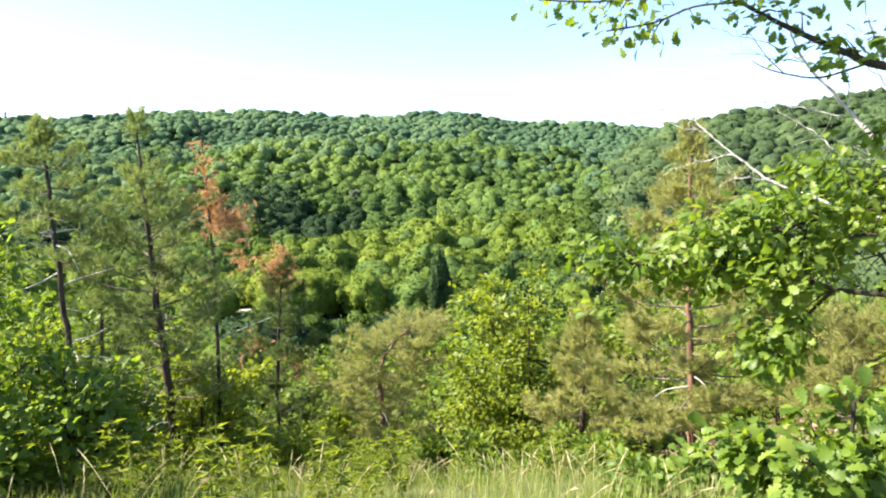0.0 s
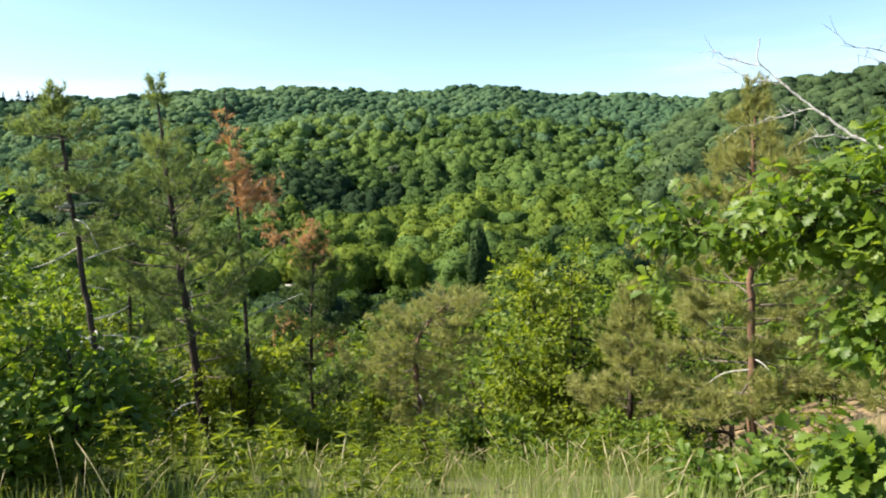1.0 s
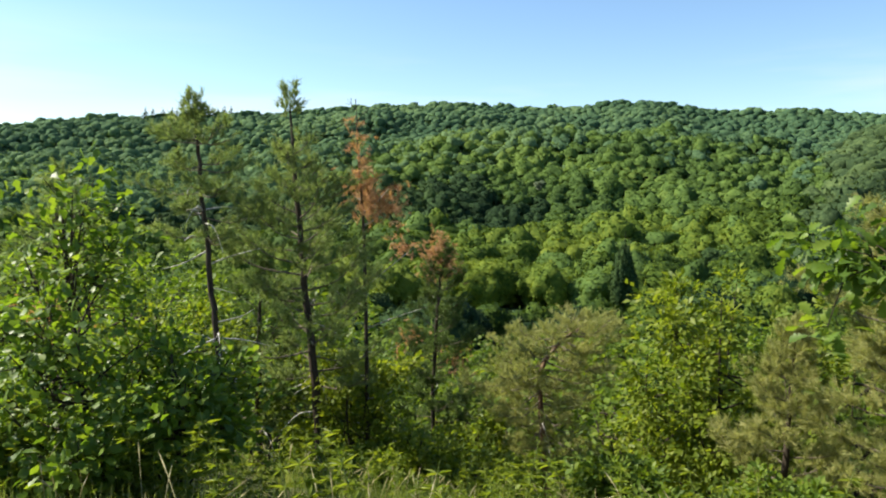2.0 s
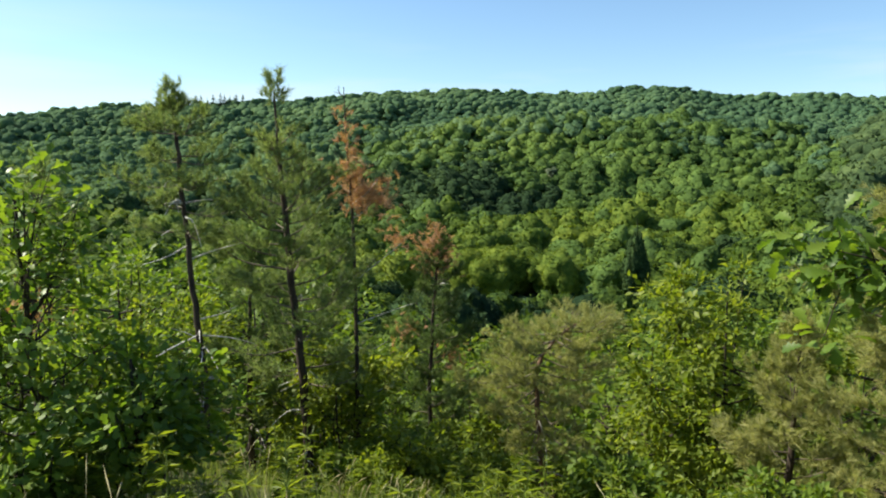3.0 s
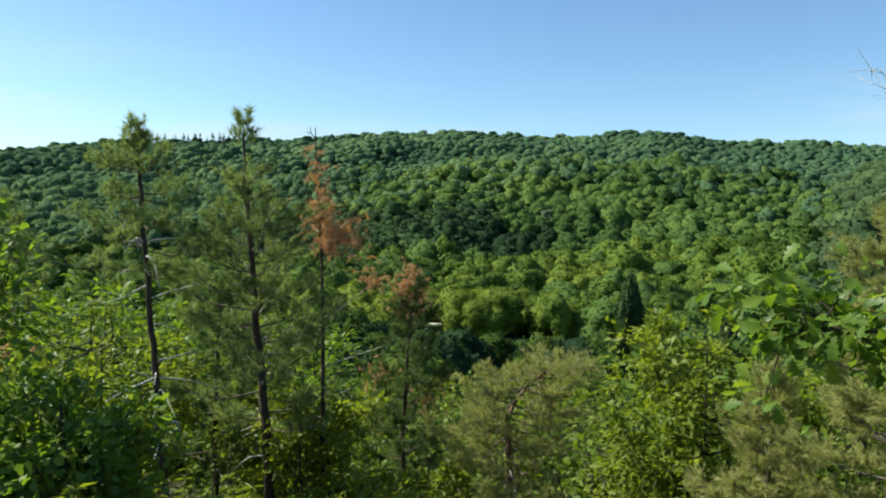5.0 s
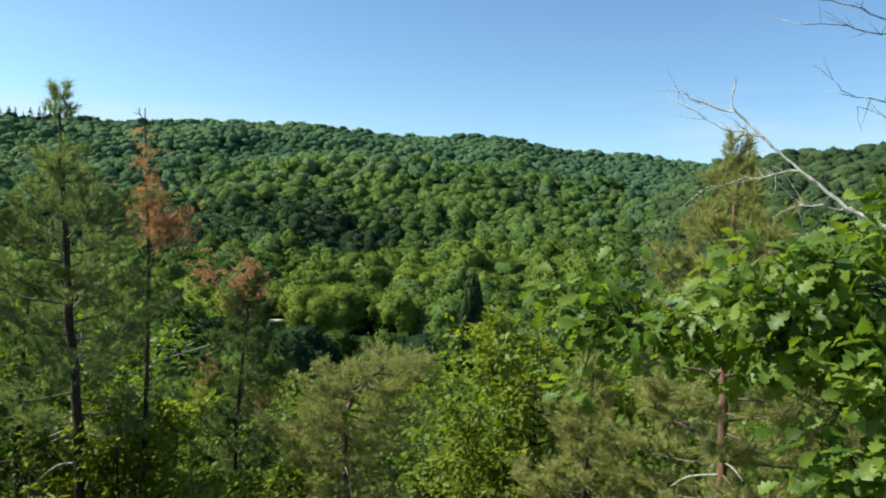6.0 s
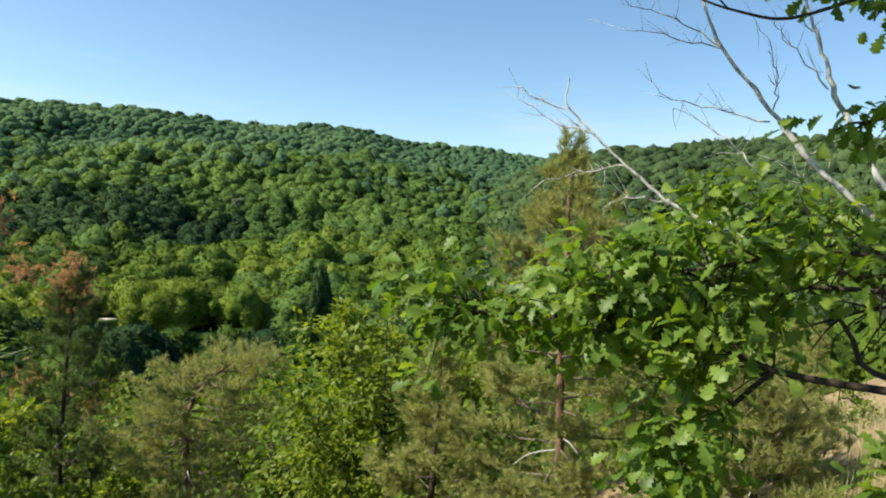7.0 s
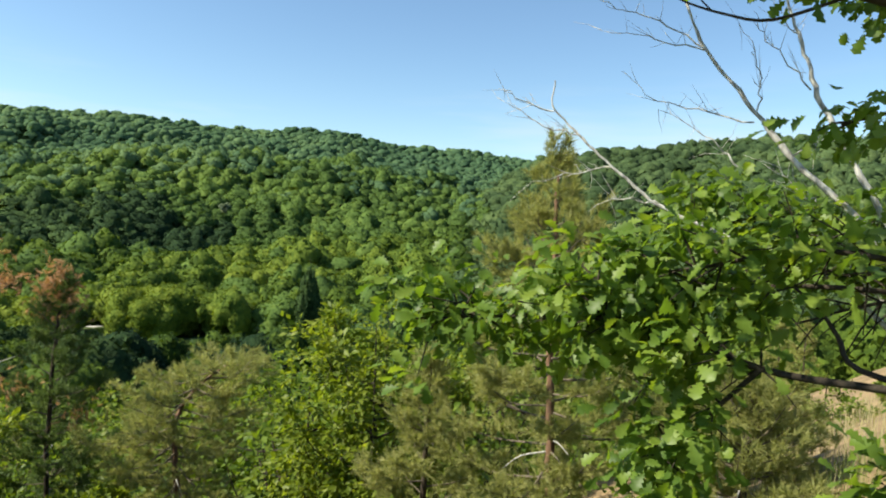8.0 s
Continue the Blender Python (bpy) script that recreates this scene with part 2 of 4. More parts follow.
    """A leaf with lobes, folded along its midrib; length 1 along y."""
    v, f = [], []
    for y, w in profile:
        z = -droop * y * y
        v += [(0, y, z), (-w, y + 0.05 * (w > 0.2), z + fold * w), (w, y + 0.05 * (w > 0.2), z + fold * w)]
    for i in range(len(profile) - 1):
        a, b = 3 * i, 3 * i + 3
        f += [(a, b, b + 1, a + 1), (a, a + 2, b + 2, b)]
    return np.array(v, float), [np.array(f)]


OAK_FINE = lobed_leaf([(0, 0.015), (0.12, 0.07), (0.2, 0.18), (0.28, 0.10), (0.4, 0.30), (0.5, 0.16), (0.63, 0.38), (0.73, 0.21), (0.86, 0.30), (0.96, 0.14), (1.0, 0.01)], 0.22, 0.3)
OAK_PLAIN = lobed_leaf([(0, 0.015), (0.3, 0.24), (0.42, 0.15), (0.72, 0.34), (1.0, 0.04)])
LEAF = (np.array([(0, 0, 0), (-0.3, 0.5, 0.06), (0, 1, -0.1), (0.3, 0.5, 0.06)]), [np.array([(0, 3, 2), (0, 2, 1)])])
LANCE = (np.array([(0, 0, 0), (-0.09, 0.4, 0.05), (0, 1, -0.22), (0.09, 0.4, 0.05)]), [np.array([(0, 3, 2), (0, 2, 1)])])
FLAKE_SMALL = (np.array([(-0.75, -0.5, 0.0), (0.8, -0.35, 0.05), (0.0, 0.85, -0.05)]), [np.array([(0, 1, 2)])])


def needle_tuft(n, seed, wide=0.024):
    """A shoot of needles along y, length about 1."""
    r = np.random.default_rng(seed)
    v, f = [], []
    for i in range(n):
        s = 0.55 * i / n
        th, sp = r.uniform(0, 2 * np.pi), r.uniform(0.35, 0.95)
        d = np.array([np.cos(th) * np.sin(sp), np.cos(sp), np.sin(th) * np.sin(sp)])
        side = unit(np.cross(d, r.normal(size=3))) * wide
        o = np.array([0, s, 0])
        k = len(v)
        v += [o - side, o + side, o + d * r.uniform(0.4, 0.6)]
        f.append((k, k + 1, k + 2))
    return np.array(v), [np.array(f)]


TUFT = needle_tuft(26, 5, 0.025)
TUFT_THIN = needle_tuft(16, 6)
TUFT_WIDE = needle_tuft(9, 7, 0.06)


# ---- terrain ----
def smooth(a, b, x):
    t = np.clip((np.asarray(x, float) - a) / (b - a), 0, 1)
    return t * t * (3 - 2 * t)


NEAR_Y = [-400, -20, 0, 2.4, 5, 9, 12, 15, 25, 60, 120]
NEAR_Z = [30, 1.0, 0.0, -0.14, -0.95, -2.35, -4.0, -5.9, -11.5, -25, -36]
FLOOR_D = [0, 60, 120, 215, 265, 340]
FLOOR_Z = [0, -25, -34, -39, -43, -40]
RIDGE_AZ = [-70, -47, -45, -41.7, -38.7, -34.7, -31.8, -28.4, -24.9, -20.8, -17.6, -13.9, -10.2, -4.9, -1.3, 0.8, 3.4, 5.8, 9, 11.8, 15.5, 20, 40, 70]
RIDGE_EL = [2.6, 3.8, 4.35, 4.8, 4.9, 5.1, 5.4, 5.5, 5.9, 6.3, 6.35, 6.6, 6.2, 6.15, 6.5, 6.55, 6.1, 5.7, 5.5, 5.6, 5.0, 4.7, 4.3, 3.5]
SPUR_AZ = [-70, 5, 12, 18.3, 22.3, 26.6, 30.5, 36.7, 42.6, 70]
SPUR_EL = [-8, -6, 1.5, 4.95, 5.5, 5.9, 6.5, 6.85, 6.5, 5.0]


def waves(x, y, s, seed):
    """A slow sum of waves between about -1 and 1."""
    r = np.random.default_rng(seed)
    out = 0
    for k in range(5):
        a, ph, fr = r.uniform(0, 2 * np.pi), r.uniform(0, 2 * np.pi), (0.6 + 0.45 * k) / s
        out = out + np.sin((x * np.cos(a) + y * np.sin(a)) * fr * 2 * np.pi + ph) / (1 + 0.5 * k)
    return out / 2.2


def height(x, y):
    x, y = np.asarray(x, float), np.asarray(y, float)
    d, az = np.hypot(x, y), np.degrees(np.arctan2(x, y))
    near = np.interp(y, NEAR_Y, NEAR_Z) + 0.40 * np.clip(x - 4, 0, 30) * smooth(3, 9, y) + 0.10 * np.clip(-x - 4, 0, 30) * smooth(3, 12, y)
    near = near + 0.05 * waves(x, y, 3.5, 3) + 0.35 * waves(x, y, 22, 4) * smooth(9, 30, d)
    far_d, spur_d, tall = 860.0, 640.0, 4.4
    floor = np.interp(d, FLOOR_D, FLOOR_Z)
    top = 1.5 + far_d * np.tan(np.radians(np.interp(az, RIDGE_AZ, RIDGE_EL))) - tall
    u = np.clip((d - 320) / (far_d - 320), 0, 1)
    hill = floor + (top - floor) * u**1.15 + (16 * waves(x, y, 330, 7) + 9 * waves(x, y, 140, 8)) * np.sin(np.pi * u) * (d > 300)
    hill = np.where(d > far_d, top - 0.10 * (d - far_d), hill)
    stop = 1.5 + spur_d * np.tan(np.radians(np.interp(az, SPUR_AZ, SPUR_EL))) - tall
    w = np.clip((d - 230) / (spur_d - 230), 0, 1)
    spur = -40 + (stop + 40) * w**1.1 + 6 * waves(x, y, 170, 9) * np.sin(np.pi * w)
    spur = np.where(d > spur_d, stop - 0.35 * (d - spur_d), spur)
    z = np.where(d > 230, np.maximum(hill, spur), hill)
    z = np.where(d > 1500, np.maximum(z, -60 + 0 * z), z)
    front = 1 - smooth(62, 105, np.abs(az))
    behind = 0.02 * np.clip(-y, 0, 200) + 0.0 * z
    k = smooth(35, 85, d)
    return near * (1 - k) + k * (front * z + (1 - front) * np.maximum(near, -30 + behind))


def at_ground(x, y, sink=0.0):
    return (x, y, float(height(x, y)) - sink)


rad = np.concatenate([[0.0], np.geomspace(0.6, 1200, 120), [1600, 2300, 3500, 4800]])
ang = np.radians(np.arange(0, 360, 2.0))
gx, gy = rad[:, None] * np.sin(ang), rad[:, None] * np.cos(ang)
gv = np.stack([gx, gy, height(gx, gy)], -1).reshape(-1, 3)
ii, kk = np.meshgrid(np.arange(len(rad) - 1), np.arange(len(ang)), indexing="ij")
nn = (kk + 1) % len(ang)
gq = np.stack([ii * len(ang) + kk, (ii + 1) * len(ang) + kk, (ii + 1) * len(ang) + nn, ii * len(ang) + nn], -1).reshape(-1, 4)
ground = part("ground", mesh_of("ground", gv, [gq], M_EARTH))
ground.data.materials.append(M_DRY)
ground.data.materials.append(M_UNDER)
mid = gv[gq].mean(1)
bare = (mid[:, 0] > 6.1 + 0.8 * waves(mid[:, 0], mid[:, 1], 9, 41)) & (mid[:, 1] > 4) & (np.hypot(mid[:, 0], mid[:, 1]) < 60)
wooded = np.hypot(mid[:, 0], mid[:, 1]) > 60
ground.data.polygons.foreach_set("material_index", np.where(bare, 1, np.where(wooded, 2, 0)).astype(np.int32))
tagged(ground, "grassy hillside falling into a wooded valley", "ground", kind="structure")


# ---- far woods ----
def dome(sub):
    """Points and faces of a sphere without its underside."""
    bm = bmesh.new()
    bmesh.ops.create_icosphere(bm, subdivisions=sub, radius=1)
    hv = np.array([q.co for q in bm.verts])
    hf = np.array([[q.index for q in g.verts] for g in bm.faces])
    bm.free()
    keep = hv[:, 2] > -0.5
    index = np.cumsum(keep) - 1
    return hv[keep], index[hf[keep[hf].all(1)]]


DOMES = {sub: dome(sub) for sub in (2, 3, 4, 5)}


def crown_shape(seed, sub, tallness, bumps, size, flakes, leaf, flake, shaken=0.03, loose=0.06, tip=0.0):
    """A crown of many rounded heads pressed together, with loose leaf clumps over them; about 1 in radius and 1.8 * tallness high."""
    r = np.random.default_rng(seed)
    hv, hf = DOMES[sub]
    head = unit(r.normal(size=(bumps, 3)) + (0, 0, 0.3))
    wide = size * r.uniform(0.65, 1.3, bumps)
    lift = r.uniform(0.45, 1.0, bumps)
    gap = ((hv[:, None] - head[None]) ** 2).sum(-1)
    out = 0.70 + (lift * np.sqrt(np.clip(wide * wide - gap, 0, None))).max(1) * 0.95
    for k in range(3):      # an uneven habit
        side = unit(r.normal(size=3))
        out = out + 0.13 * np.sin(2.3 * (hv @ side) + r.uniform(0, 6.28))
    out = out + r.uniform(-1, 1, len(hv)) * shaken
    p = hv * out[:, None]
    p[:, :2] *= r.uniform(0.85, 1.15, 2) * (1 - tip * np.clip(p[:, 2:3], 0, 1))
    p[:, 2] *= tallness * np.where(hv[:, 2] < 0, 1.5, 1.0)
    p[:, 2] += 0.72 * tallness
    tri = p[hf]
    nrm = np.cross(tri[:, 1] - tri[:, 0], tri[:, 2] - tri[:, 0])
    area = np.linalg.norm(nrm, axis=1)
    nrm = unit(nrm)
    pick = r.choice(len(hf), flakes, p=area / area.sum())
    w = r.dirichlet((1, 1, 1), flakes)
    at = (tri[pick] * w[:, :, None]).sum(1) + nrm[pick] * r.uniform(-0.02, loose, (flakes, 1))
    face = unit(nrm[pick] + r.normal(size=(flakes, 3)) * 0.8 + (0, 0, 0.15))
    v, f = scatter(*flake, turns(r.normal(size=(flakes, 3)), face), leaf * r.uniform(0.5, 1.4, flakes), at)
    return np.vstack([v, p]), [f[0], hf + len(v)] if f[0].shape[1] != 3 else [np.concatenate([f[0], hf + len(v)])]


def woods(name, at, radius, shapes, mat, label):
    """Many crowns as one wood."""
    vs, fs, tones, n = [], {}, [], 0
    pick = RNG.integers(0, len(shapes), len(at))
    for k, (tv, tf) in enumerate(shapes):
        here = np.flatnonzero(pick == k)
        if not len(here):
            continue
        th = RNG.uniform(0, 2 * np.pi, len(here))
        st = RNG.uniform(0.8, 1.2, len(here)) * np.interp(np.hypot(*at[here][:, :2].T), [760, 830], [1, 0.85])
        rot = np.zeros((len(here), 3, 3))
        rot[:, 0, 0], rot[:, 0, 1], rot[:, 1, 0], rot[:, 1, 1], rot[:, 2, 2] = np.cos(th), -np.sin(th), np.sin(th), np.cos(th), st
        v, f = scatter(tv, tf, rot, radius[here], at[here])
        vs.append(v)
        for g in f:
            fs.setdefault(g.shape[1], []).append(g + n)
        patch = 0.45 + 0.75 * waves(at[here][:, 0], at[here][:, 1], 140, 31) + 0.25 * waves(at[here][:, 0], at[here][:, 1], 45, 32)
        px, py = at[here][:, 0], at[here][:, 1]
        pd, pa = np.hypot(px, py), np.degrees(np.arctan2(px, py))
        # bands by bearing and range in the crown tone, set to match the view
        belt = smooth(495, 520, pd + 14 * waves(px, py, 60, 33)) * (1 - smooth(575, 640, pd)) * (pa < 10)
        knoll = smooth(640, 700, pd) * smooth(-5, -1, pa) * (1 - smooth(7, 10, pa)) * (pd > 0)
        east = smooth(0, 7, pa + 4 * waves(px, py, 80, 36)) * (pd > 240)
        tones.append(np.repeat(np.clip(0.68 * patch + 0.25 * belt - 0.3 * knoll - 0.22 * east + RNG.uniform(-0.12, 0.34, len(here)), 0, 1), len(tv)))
        n += len(v)
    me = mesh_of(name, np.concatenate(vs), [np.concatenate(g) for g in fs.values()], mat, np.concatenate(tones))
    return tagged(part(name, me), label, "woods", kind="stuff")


def sown(d0, d1, spacing, az0=-56, az1=52):
    """Places on a shaken grid over a sector of the plan."""
    g = np.arange(-d1, d1, spacing)
    x, y = np.meshgrid(g, g)
    x, y = x.ravel(), y.ravel()
    x = x + RNG.uniform(-0.62, 0.62, len(x)) * spacing
    y = y + RNG.uniform(-0.62, 0.62, len(y)) * spacing
    d, az = np.hypot(x, y), np.degrees(np.arctan2(x, y))
    keep = (d > d0) & (d <= d1) & (az > az0) & (az < az1)
    return x[keep], y[keep], d[keep], az[keep]


def plant(x, y, sink=0.5):
    return np.stack([x, y, height(x, y) - sink], -1)


SHAPES_XL = [crown_shape(10 + k, 3, 0.95 + 0.1 * (k % 3), 60, 0.30, 850, 0.08, FLAKE_SMALL, 0.05, 0.10) for k in range(6)]
SHAPES_L = [crown_shape(20 + k, 3, 0.85 + 0.1 * (k % 4), 44, 0.36, 480, 0.085, FLAKE_SMALL, 0.05, 0.10) for k in range(10)]
SHAPES_M = [crown_shape(40 + k, 2, 0.76 + 0.1 * (k % 4), 20, 0.5, 95, 0.17, FLAKE_SMALL, 0.10, 0.10) for k in range(12)]
SHAPES_S = [crown_shape(60 + k, 2, 0.76 + 0.07 * (k % 4), 10, 0.6, 16, 0.25, FLAKE_SMALL, 0.12, 0.08) for k in range(12)]


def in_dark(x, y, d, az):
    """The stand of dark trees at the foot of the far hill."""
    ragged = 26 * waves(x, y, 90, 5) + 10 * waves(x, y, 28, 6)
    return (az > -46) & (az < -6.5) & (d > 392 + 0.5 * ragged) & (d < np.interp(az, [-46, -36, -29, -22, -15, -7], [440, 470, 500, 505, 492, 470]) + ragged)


# Elevation by bearing that trees before the track stay under, fitted to the view
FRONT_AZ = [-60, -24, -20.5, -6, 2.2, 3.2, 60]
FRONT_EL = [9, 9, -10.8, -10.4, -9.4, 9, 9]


def clearing(x, y):
    """The hollow with the track, the pale glade and the room for single trees."""
    d, az = np.hypot(x, y), np.degrees(np.arctan2(x, y))
    track = (np.abs(az + 15.6) < 0.9) & (d > 205) & (d < 266)
    glade = np.hypot((x - 38) * 0.45, y - 318) < 9
    return track | glade | (np.hypot(x + 48, y - 231) < 8) | (np.hypot(x + 31, y - 232) < 6) | (np.hypot(x, y - 211) < 6)


# Elevation by bearing that slope trees stay under, fitted to the camera's view
SLOPE_AZ = [-60, -50, -30, -23, -19, -12, -9, 0, 10, 20, 45]
SLOPE_EL = [-4, -4.5, -6.5, -9.5, -15.5, -15.5, -12.5, -11.2, -9.5, -7, -6]


def under_view_line(x, y, d, az, tall):
    """Where trees of this height stay under the camera's sight lines to the valley."""
    return height(x, y) + tall < 1.5 + d * np.tan(np.radians(np.interp(az, SLOPE_AZ, SLOPE_EL)))


def wood(d0, d1, spacing, name, shapes, mat, label, choose, ratio=0.86):
    x, y, d, az = sown(d0, d1, spacing)
    ok = choose(x, y, d, az)
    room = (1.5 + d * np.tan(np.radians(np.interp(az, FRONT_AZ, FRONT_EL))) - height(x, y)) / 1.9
    room = np.where(d < 224, room, 99.0)      # heights capped so the track and single trees show from the viewpoint
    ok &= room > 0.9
    size = ratio * spacing * np.clip(RNG.normal(1.0, 0.22, len(d)), 0.6, 1.4)
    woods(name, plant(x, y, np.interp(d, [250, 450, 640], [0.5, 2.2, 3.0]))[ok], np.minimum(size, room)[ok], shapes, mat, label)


def open_floor(x, y, d, az):
    return ~clearing(x, y)


def scattered(x, y):
    """An even share between 0 and 1 for each place."""
    odd = np.sin(x * 12.9898 + y * 78.233) * 43758.5453
    return odd - np.floor(odd)


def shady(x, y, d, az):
    """Darker trees: all through the hollow, its shade put into colour; some elsewhere."""
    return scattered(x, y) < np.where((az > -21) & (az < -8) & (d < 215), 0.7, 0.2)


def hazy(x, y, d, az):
    """The ridge woods with haze in their colour, thinning out down the slope."""
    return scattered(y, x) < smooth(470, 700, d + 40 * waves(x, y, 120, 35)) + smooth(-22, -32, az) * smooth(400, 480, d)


wood(46, 97, 5.4, "slope_woods", SHAPES_XL, M_GROVE, "leafy green woods on the lower slope", lambda x, y, d, az: under_view_line(x, y, d, az, 7.5))
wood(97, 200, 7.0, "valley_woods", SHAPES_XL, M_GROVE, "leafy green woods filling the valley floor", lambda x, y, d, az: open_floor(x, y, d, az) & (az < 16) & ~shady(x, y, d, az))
wood(97, 200, 7.0, "shady_valley_trees", SHAPES_XL, M_DARKWOODS, "valley trees in dark green, the hollow's shade put into their colour", lambda x, y, d, az: open_floor(x, y, d, az) & (az < 16) & shady(x, y, d, az))
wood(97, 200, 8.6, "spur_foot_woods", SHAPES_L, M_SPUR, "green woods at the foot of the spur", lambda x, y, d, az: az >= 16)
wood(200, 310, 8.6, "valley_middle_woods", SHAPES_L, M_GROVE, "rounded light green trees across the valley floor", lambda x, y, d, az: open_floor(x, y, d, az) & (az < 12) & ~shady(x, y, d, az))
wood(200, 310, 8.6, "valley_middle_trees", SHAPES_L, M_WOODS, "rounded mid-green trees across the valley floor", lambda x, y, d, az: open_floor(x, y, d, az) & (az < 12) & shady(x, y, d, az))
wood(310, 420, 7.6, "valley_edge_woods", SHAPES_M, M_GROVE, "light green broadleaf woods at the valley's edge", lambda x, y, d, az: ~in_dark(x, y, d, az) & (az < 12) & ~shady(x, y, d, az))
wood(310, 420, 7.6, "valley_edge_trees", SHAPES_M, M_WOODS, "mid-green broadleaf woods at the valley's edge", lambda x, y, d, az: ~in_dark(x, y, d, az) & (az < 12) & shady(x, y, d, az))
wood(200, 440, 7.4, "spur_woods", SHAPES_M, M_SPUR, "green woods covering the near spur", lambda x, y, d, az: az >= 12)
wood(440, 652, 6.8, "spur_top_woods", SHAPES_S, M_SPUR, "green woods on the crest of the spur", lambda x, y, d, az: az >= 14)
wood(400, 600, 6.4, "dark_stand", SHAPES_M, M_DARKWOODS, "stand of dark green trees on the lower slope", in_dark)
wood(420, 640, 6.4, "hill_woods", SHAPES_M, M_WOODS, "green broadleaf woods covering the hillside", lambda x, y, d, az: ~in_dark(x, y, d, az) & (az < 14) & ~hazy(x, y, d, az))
wood(420, 640, 6.4, "muted_hill_woods", SHAPES_M, M_RIDGE_HAZED, "hillside woods with haze painted in as muted blue-green", lambda x, y, d, az: ~in_dark(x, y, d, az) & (az < 14) & hazy(x, y, d, az))
wood(640, 868, 5.7, "upper_hill_woods", SHAPES_S, M_RIDGE_HAZED, "dense woods on the upper hill and ridge, haze painted in as muted green", lambda x, y, d, az: az < 24)


# ---- trees near the viewpoint ----
def leaf_cloud(r, centres, per, spread, shape, size, heart, up=0.7):
    """Leaves round the ends of twigs: points, faces. They turn up and away from the heart of the crown."""
    c = np.repeat(np.asarray(centres, float), per, axis=0)
    p = c + r.normal(size=c.shape) * np.asarray(spread)
    away = unit(p - np.asarray(heart))
    nrm = unit(np.array([0, 0, up]) + 0.45 * away + 0.30 * np.array(SUN_DIR) + r.normal(size=c.shape) * 0.62)
    ahead = unit(unit(p - c) + 0.6 * away + r.normal(size=c.shape) * 0.5 - (0, 0, 0.25))
    s = size * r.uniform(0.65, 1.2, len(p))
    return scatter(*shape, turns(ahead, nrm), s, p)


def pine(name, line, r0, start, spread, count, mat, bark, label, seed, tuft=0.17, dense=1.0, bare=6, rise=(8, 45), tip=2, whole=False, tiers=0, crown_top=0.985):
    """A pine: bark trunk, whorled boughs with needle tufts, dead snags below. spread: rows of share of height and reach."""
    r = np.random.default_rng(seed)
    base = np.array(line[0], float)
    ob = thing(name, base, label, "pine tree")
    p = bend(np.array(line, float) - base, 8)
    n = len(p)
    rr = r0 * (1 - np.linspace(0, 1, n)) ** 0.8 + 0.012
    p[1:-1] += r.normal(size=(n - 2, 3)) * 0.012
    v, f = tube(p, rr, 9)
    part("trunk", mesh_of("trunk", v, [f], bark), ob)
    tv, tf = [], []
    at, way, every = [], [], []
    fr = [q[0] for q in spread]
    re = [q[1] for q in spread]
    arc = np.concatenate([[0], np.cumsum(np.linalg.norm(np.diff(p, axis=0), axis=1))])
    low = float(np.interp(start, np.linspace(0, 1, n), arc))
    for i in range(count):
        up = low + (arc[-1] - low) * ((i + r.uniform(0.1, 0.9)) / count) ** 0.92 * crown_top
        if tiers:
            s = (up - low) / (arc[-1] - low) * tiers
            up = low + (arc[-1] - low) * min(0.99, (math.floor(s) + 0.5 + (s % 1 - 0.5) * 0.35) / tiers)
        h = float(np.interp(up, arc, np.linspace(0, 1, n)))
        k = h * (n - 1)
        o = p[int(k)] + (p[min(int(k) + 1, n - 1)] - p[int(k)]) * (k % 1)
        az = i * 2.4 + r.uniform(-0.5, 0.5)
        reach = float(np.interp(h, fr, re)) * r.uniform(0.55, 1.15)
        el = radians(np.interp(h, [start, 1], rise) + r.uniform(-10, 10))
        d = np.array([math.sin(az) * math.cos(el), math.cos(az) * math.cos(el), math.sin(el)])
        mid = o + d * reach * 0.55 + (0, 0, -0.04 * reach)
        end = o + d * reach + np.array([0, 0, 0.16 * reach]) + r.normal(size=3) * 0.05 * reach
        b = bend([o, mid, end], 4)
        lines = [(b, np.linspace(min(0.008 + 0.008 * reach, r0 * 0.4), 0.003, len(b)))]
        twigs = int(4 + 5 * reach)
        for j in range(twigs):
            s = r.uniform(0.3, 1.0)
            q = b[int(s * (len(b) - 1))]
            side = unit(np.cross(d, (0, 0, 1))) * (1 if j % 2 else -1)
            td = unit(d * r.uniform(0.5, 1) + side * r.uniform(0.4, 1.0) + np.array([0, 0, r.uniform(0.0, 0.7)]))
            tl = reach * r.uniform(0.16, 0.36) * (1.25 - 0.6 * s) + 0.06
            w = np.array([q, q + td * tl * 0.5, q + td * tl + (0, 0, 0.1 * tl)])
            every.append((w, np.array([0.005, 0.004, 0.002])))
            m = max(2, int(dense * (2 + tl * 13)))
            u = r.uniform(0.25, 1.05, m)
            at.append(q + td * (tl * u)[:, None] + r.normal(size=(m, 3)) * 0.045)
            way.append(td + r.normal(size=(m, 3)) * 0.55 + (0, 0, 0.35))
        if whole:
            every += lines
            continue
        bv, bf = tubes(lines, 5)
        part("branch", mesh_of("branch", bv, [bf], M_TWIG), ob)
    bv, bf = tubes(every, 3)
    tagged(part("twig", mesh_of("twig", bv, [bf], M_TWIG), ob), kind="stuff")
    for j in range(tip):      # shoots at the leader
        s = (j - (tip - 1) / 2) * (0.19 if tip == 2 else 0.1)
        m = 26
        u = r.uniform(0, 1, m)
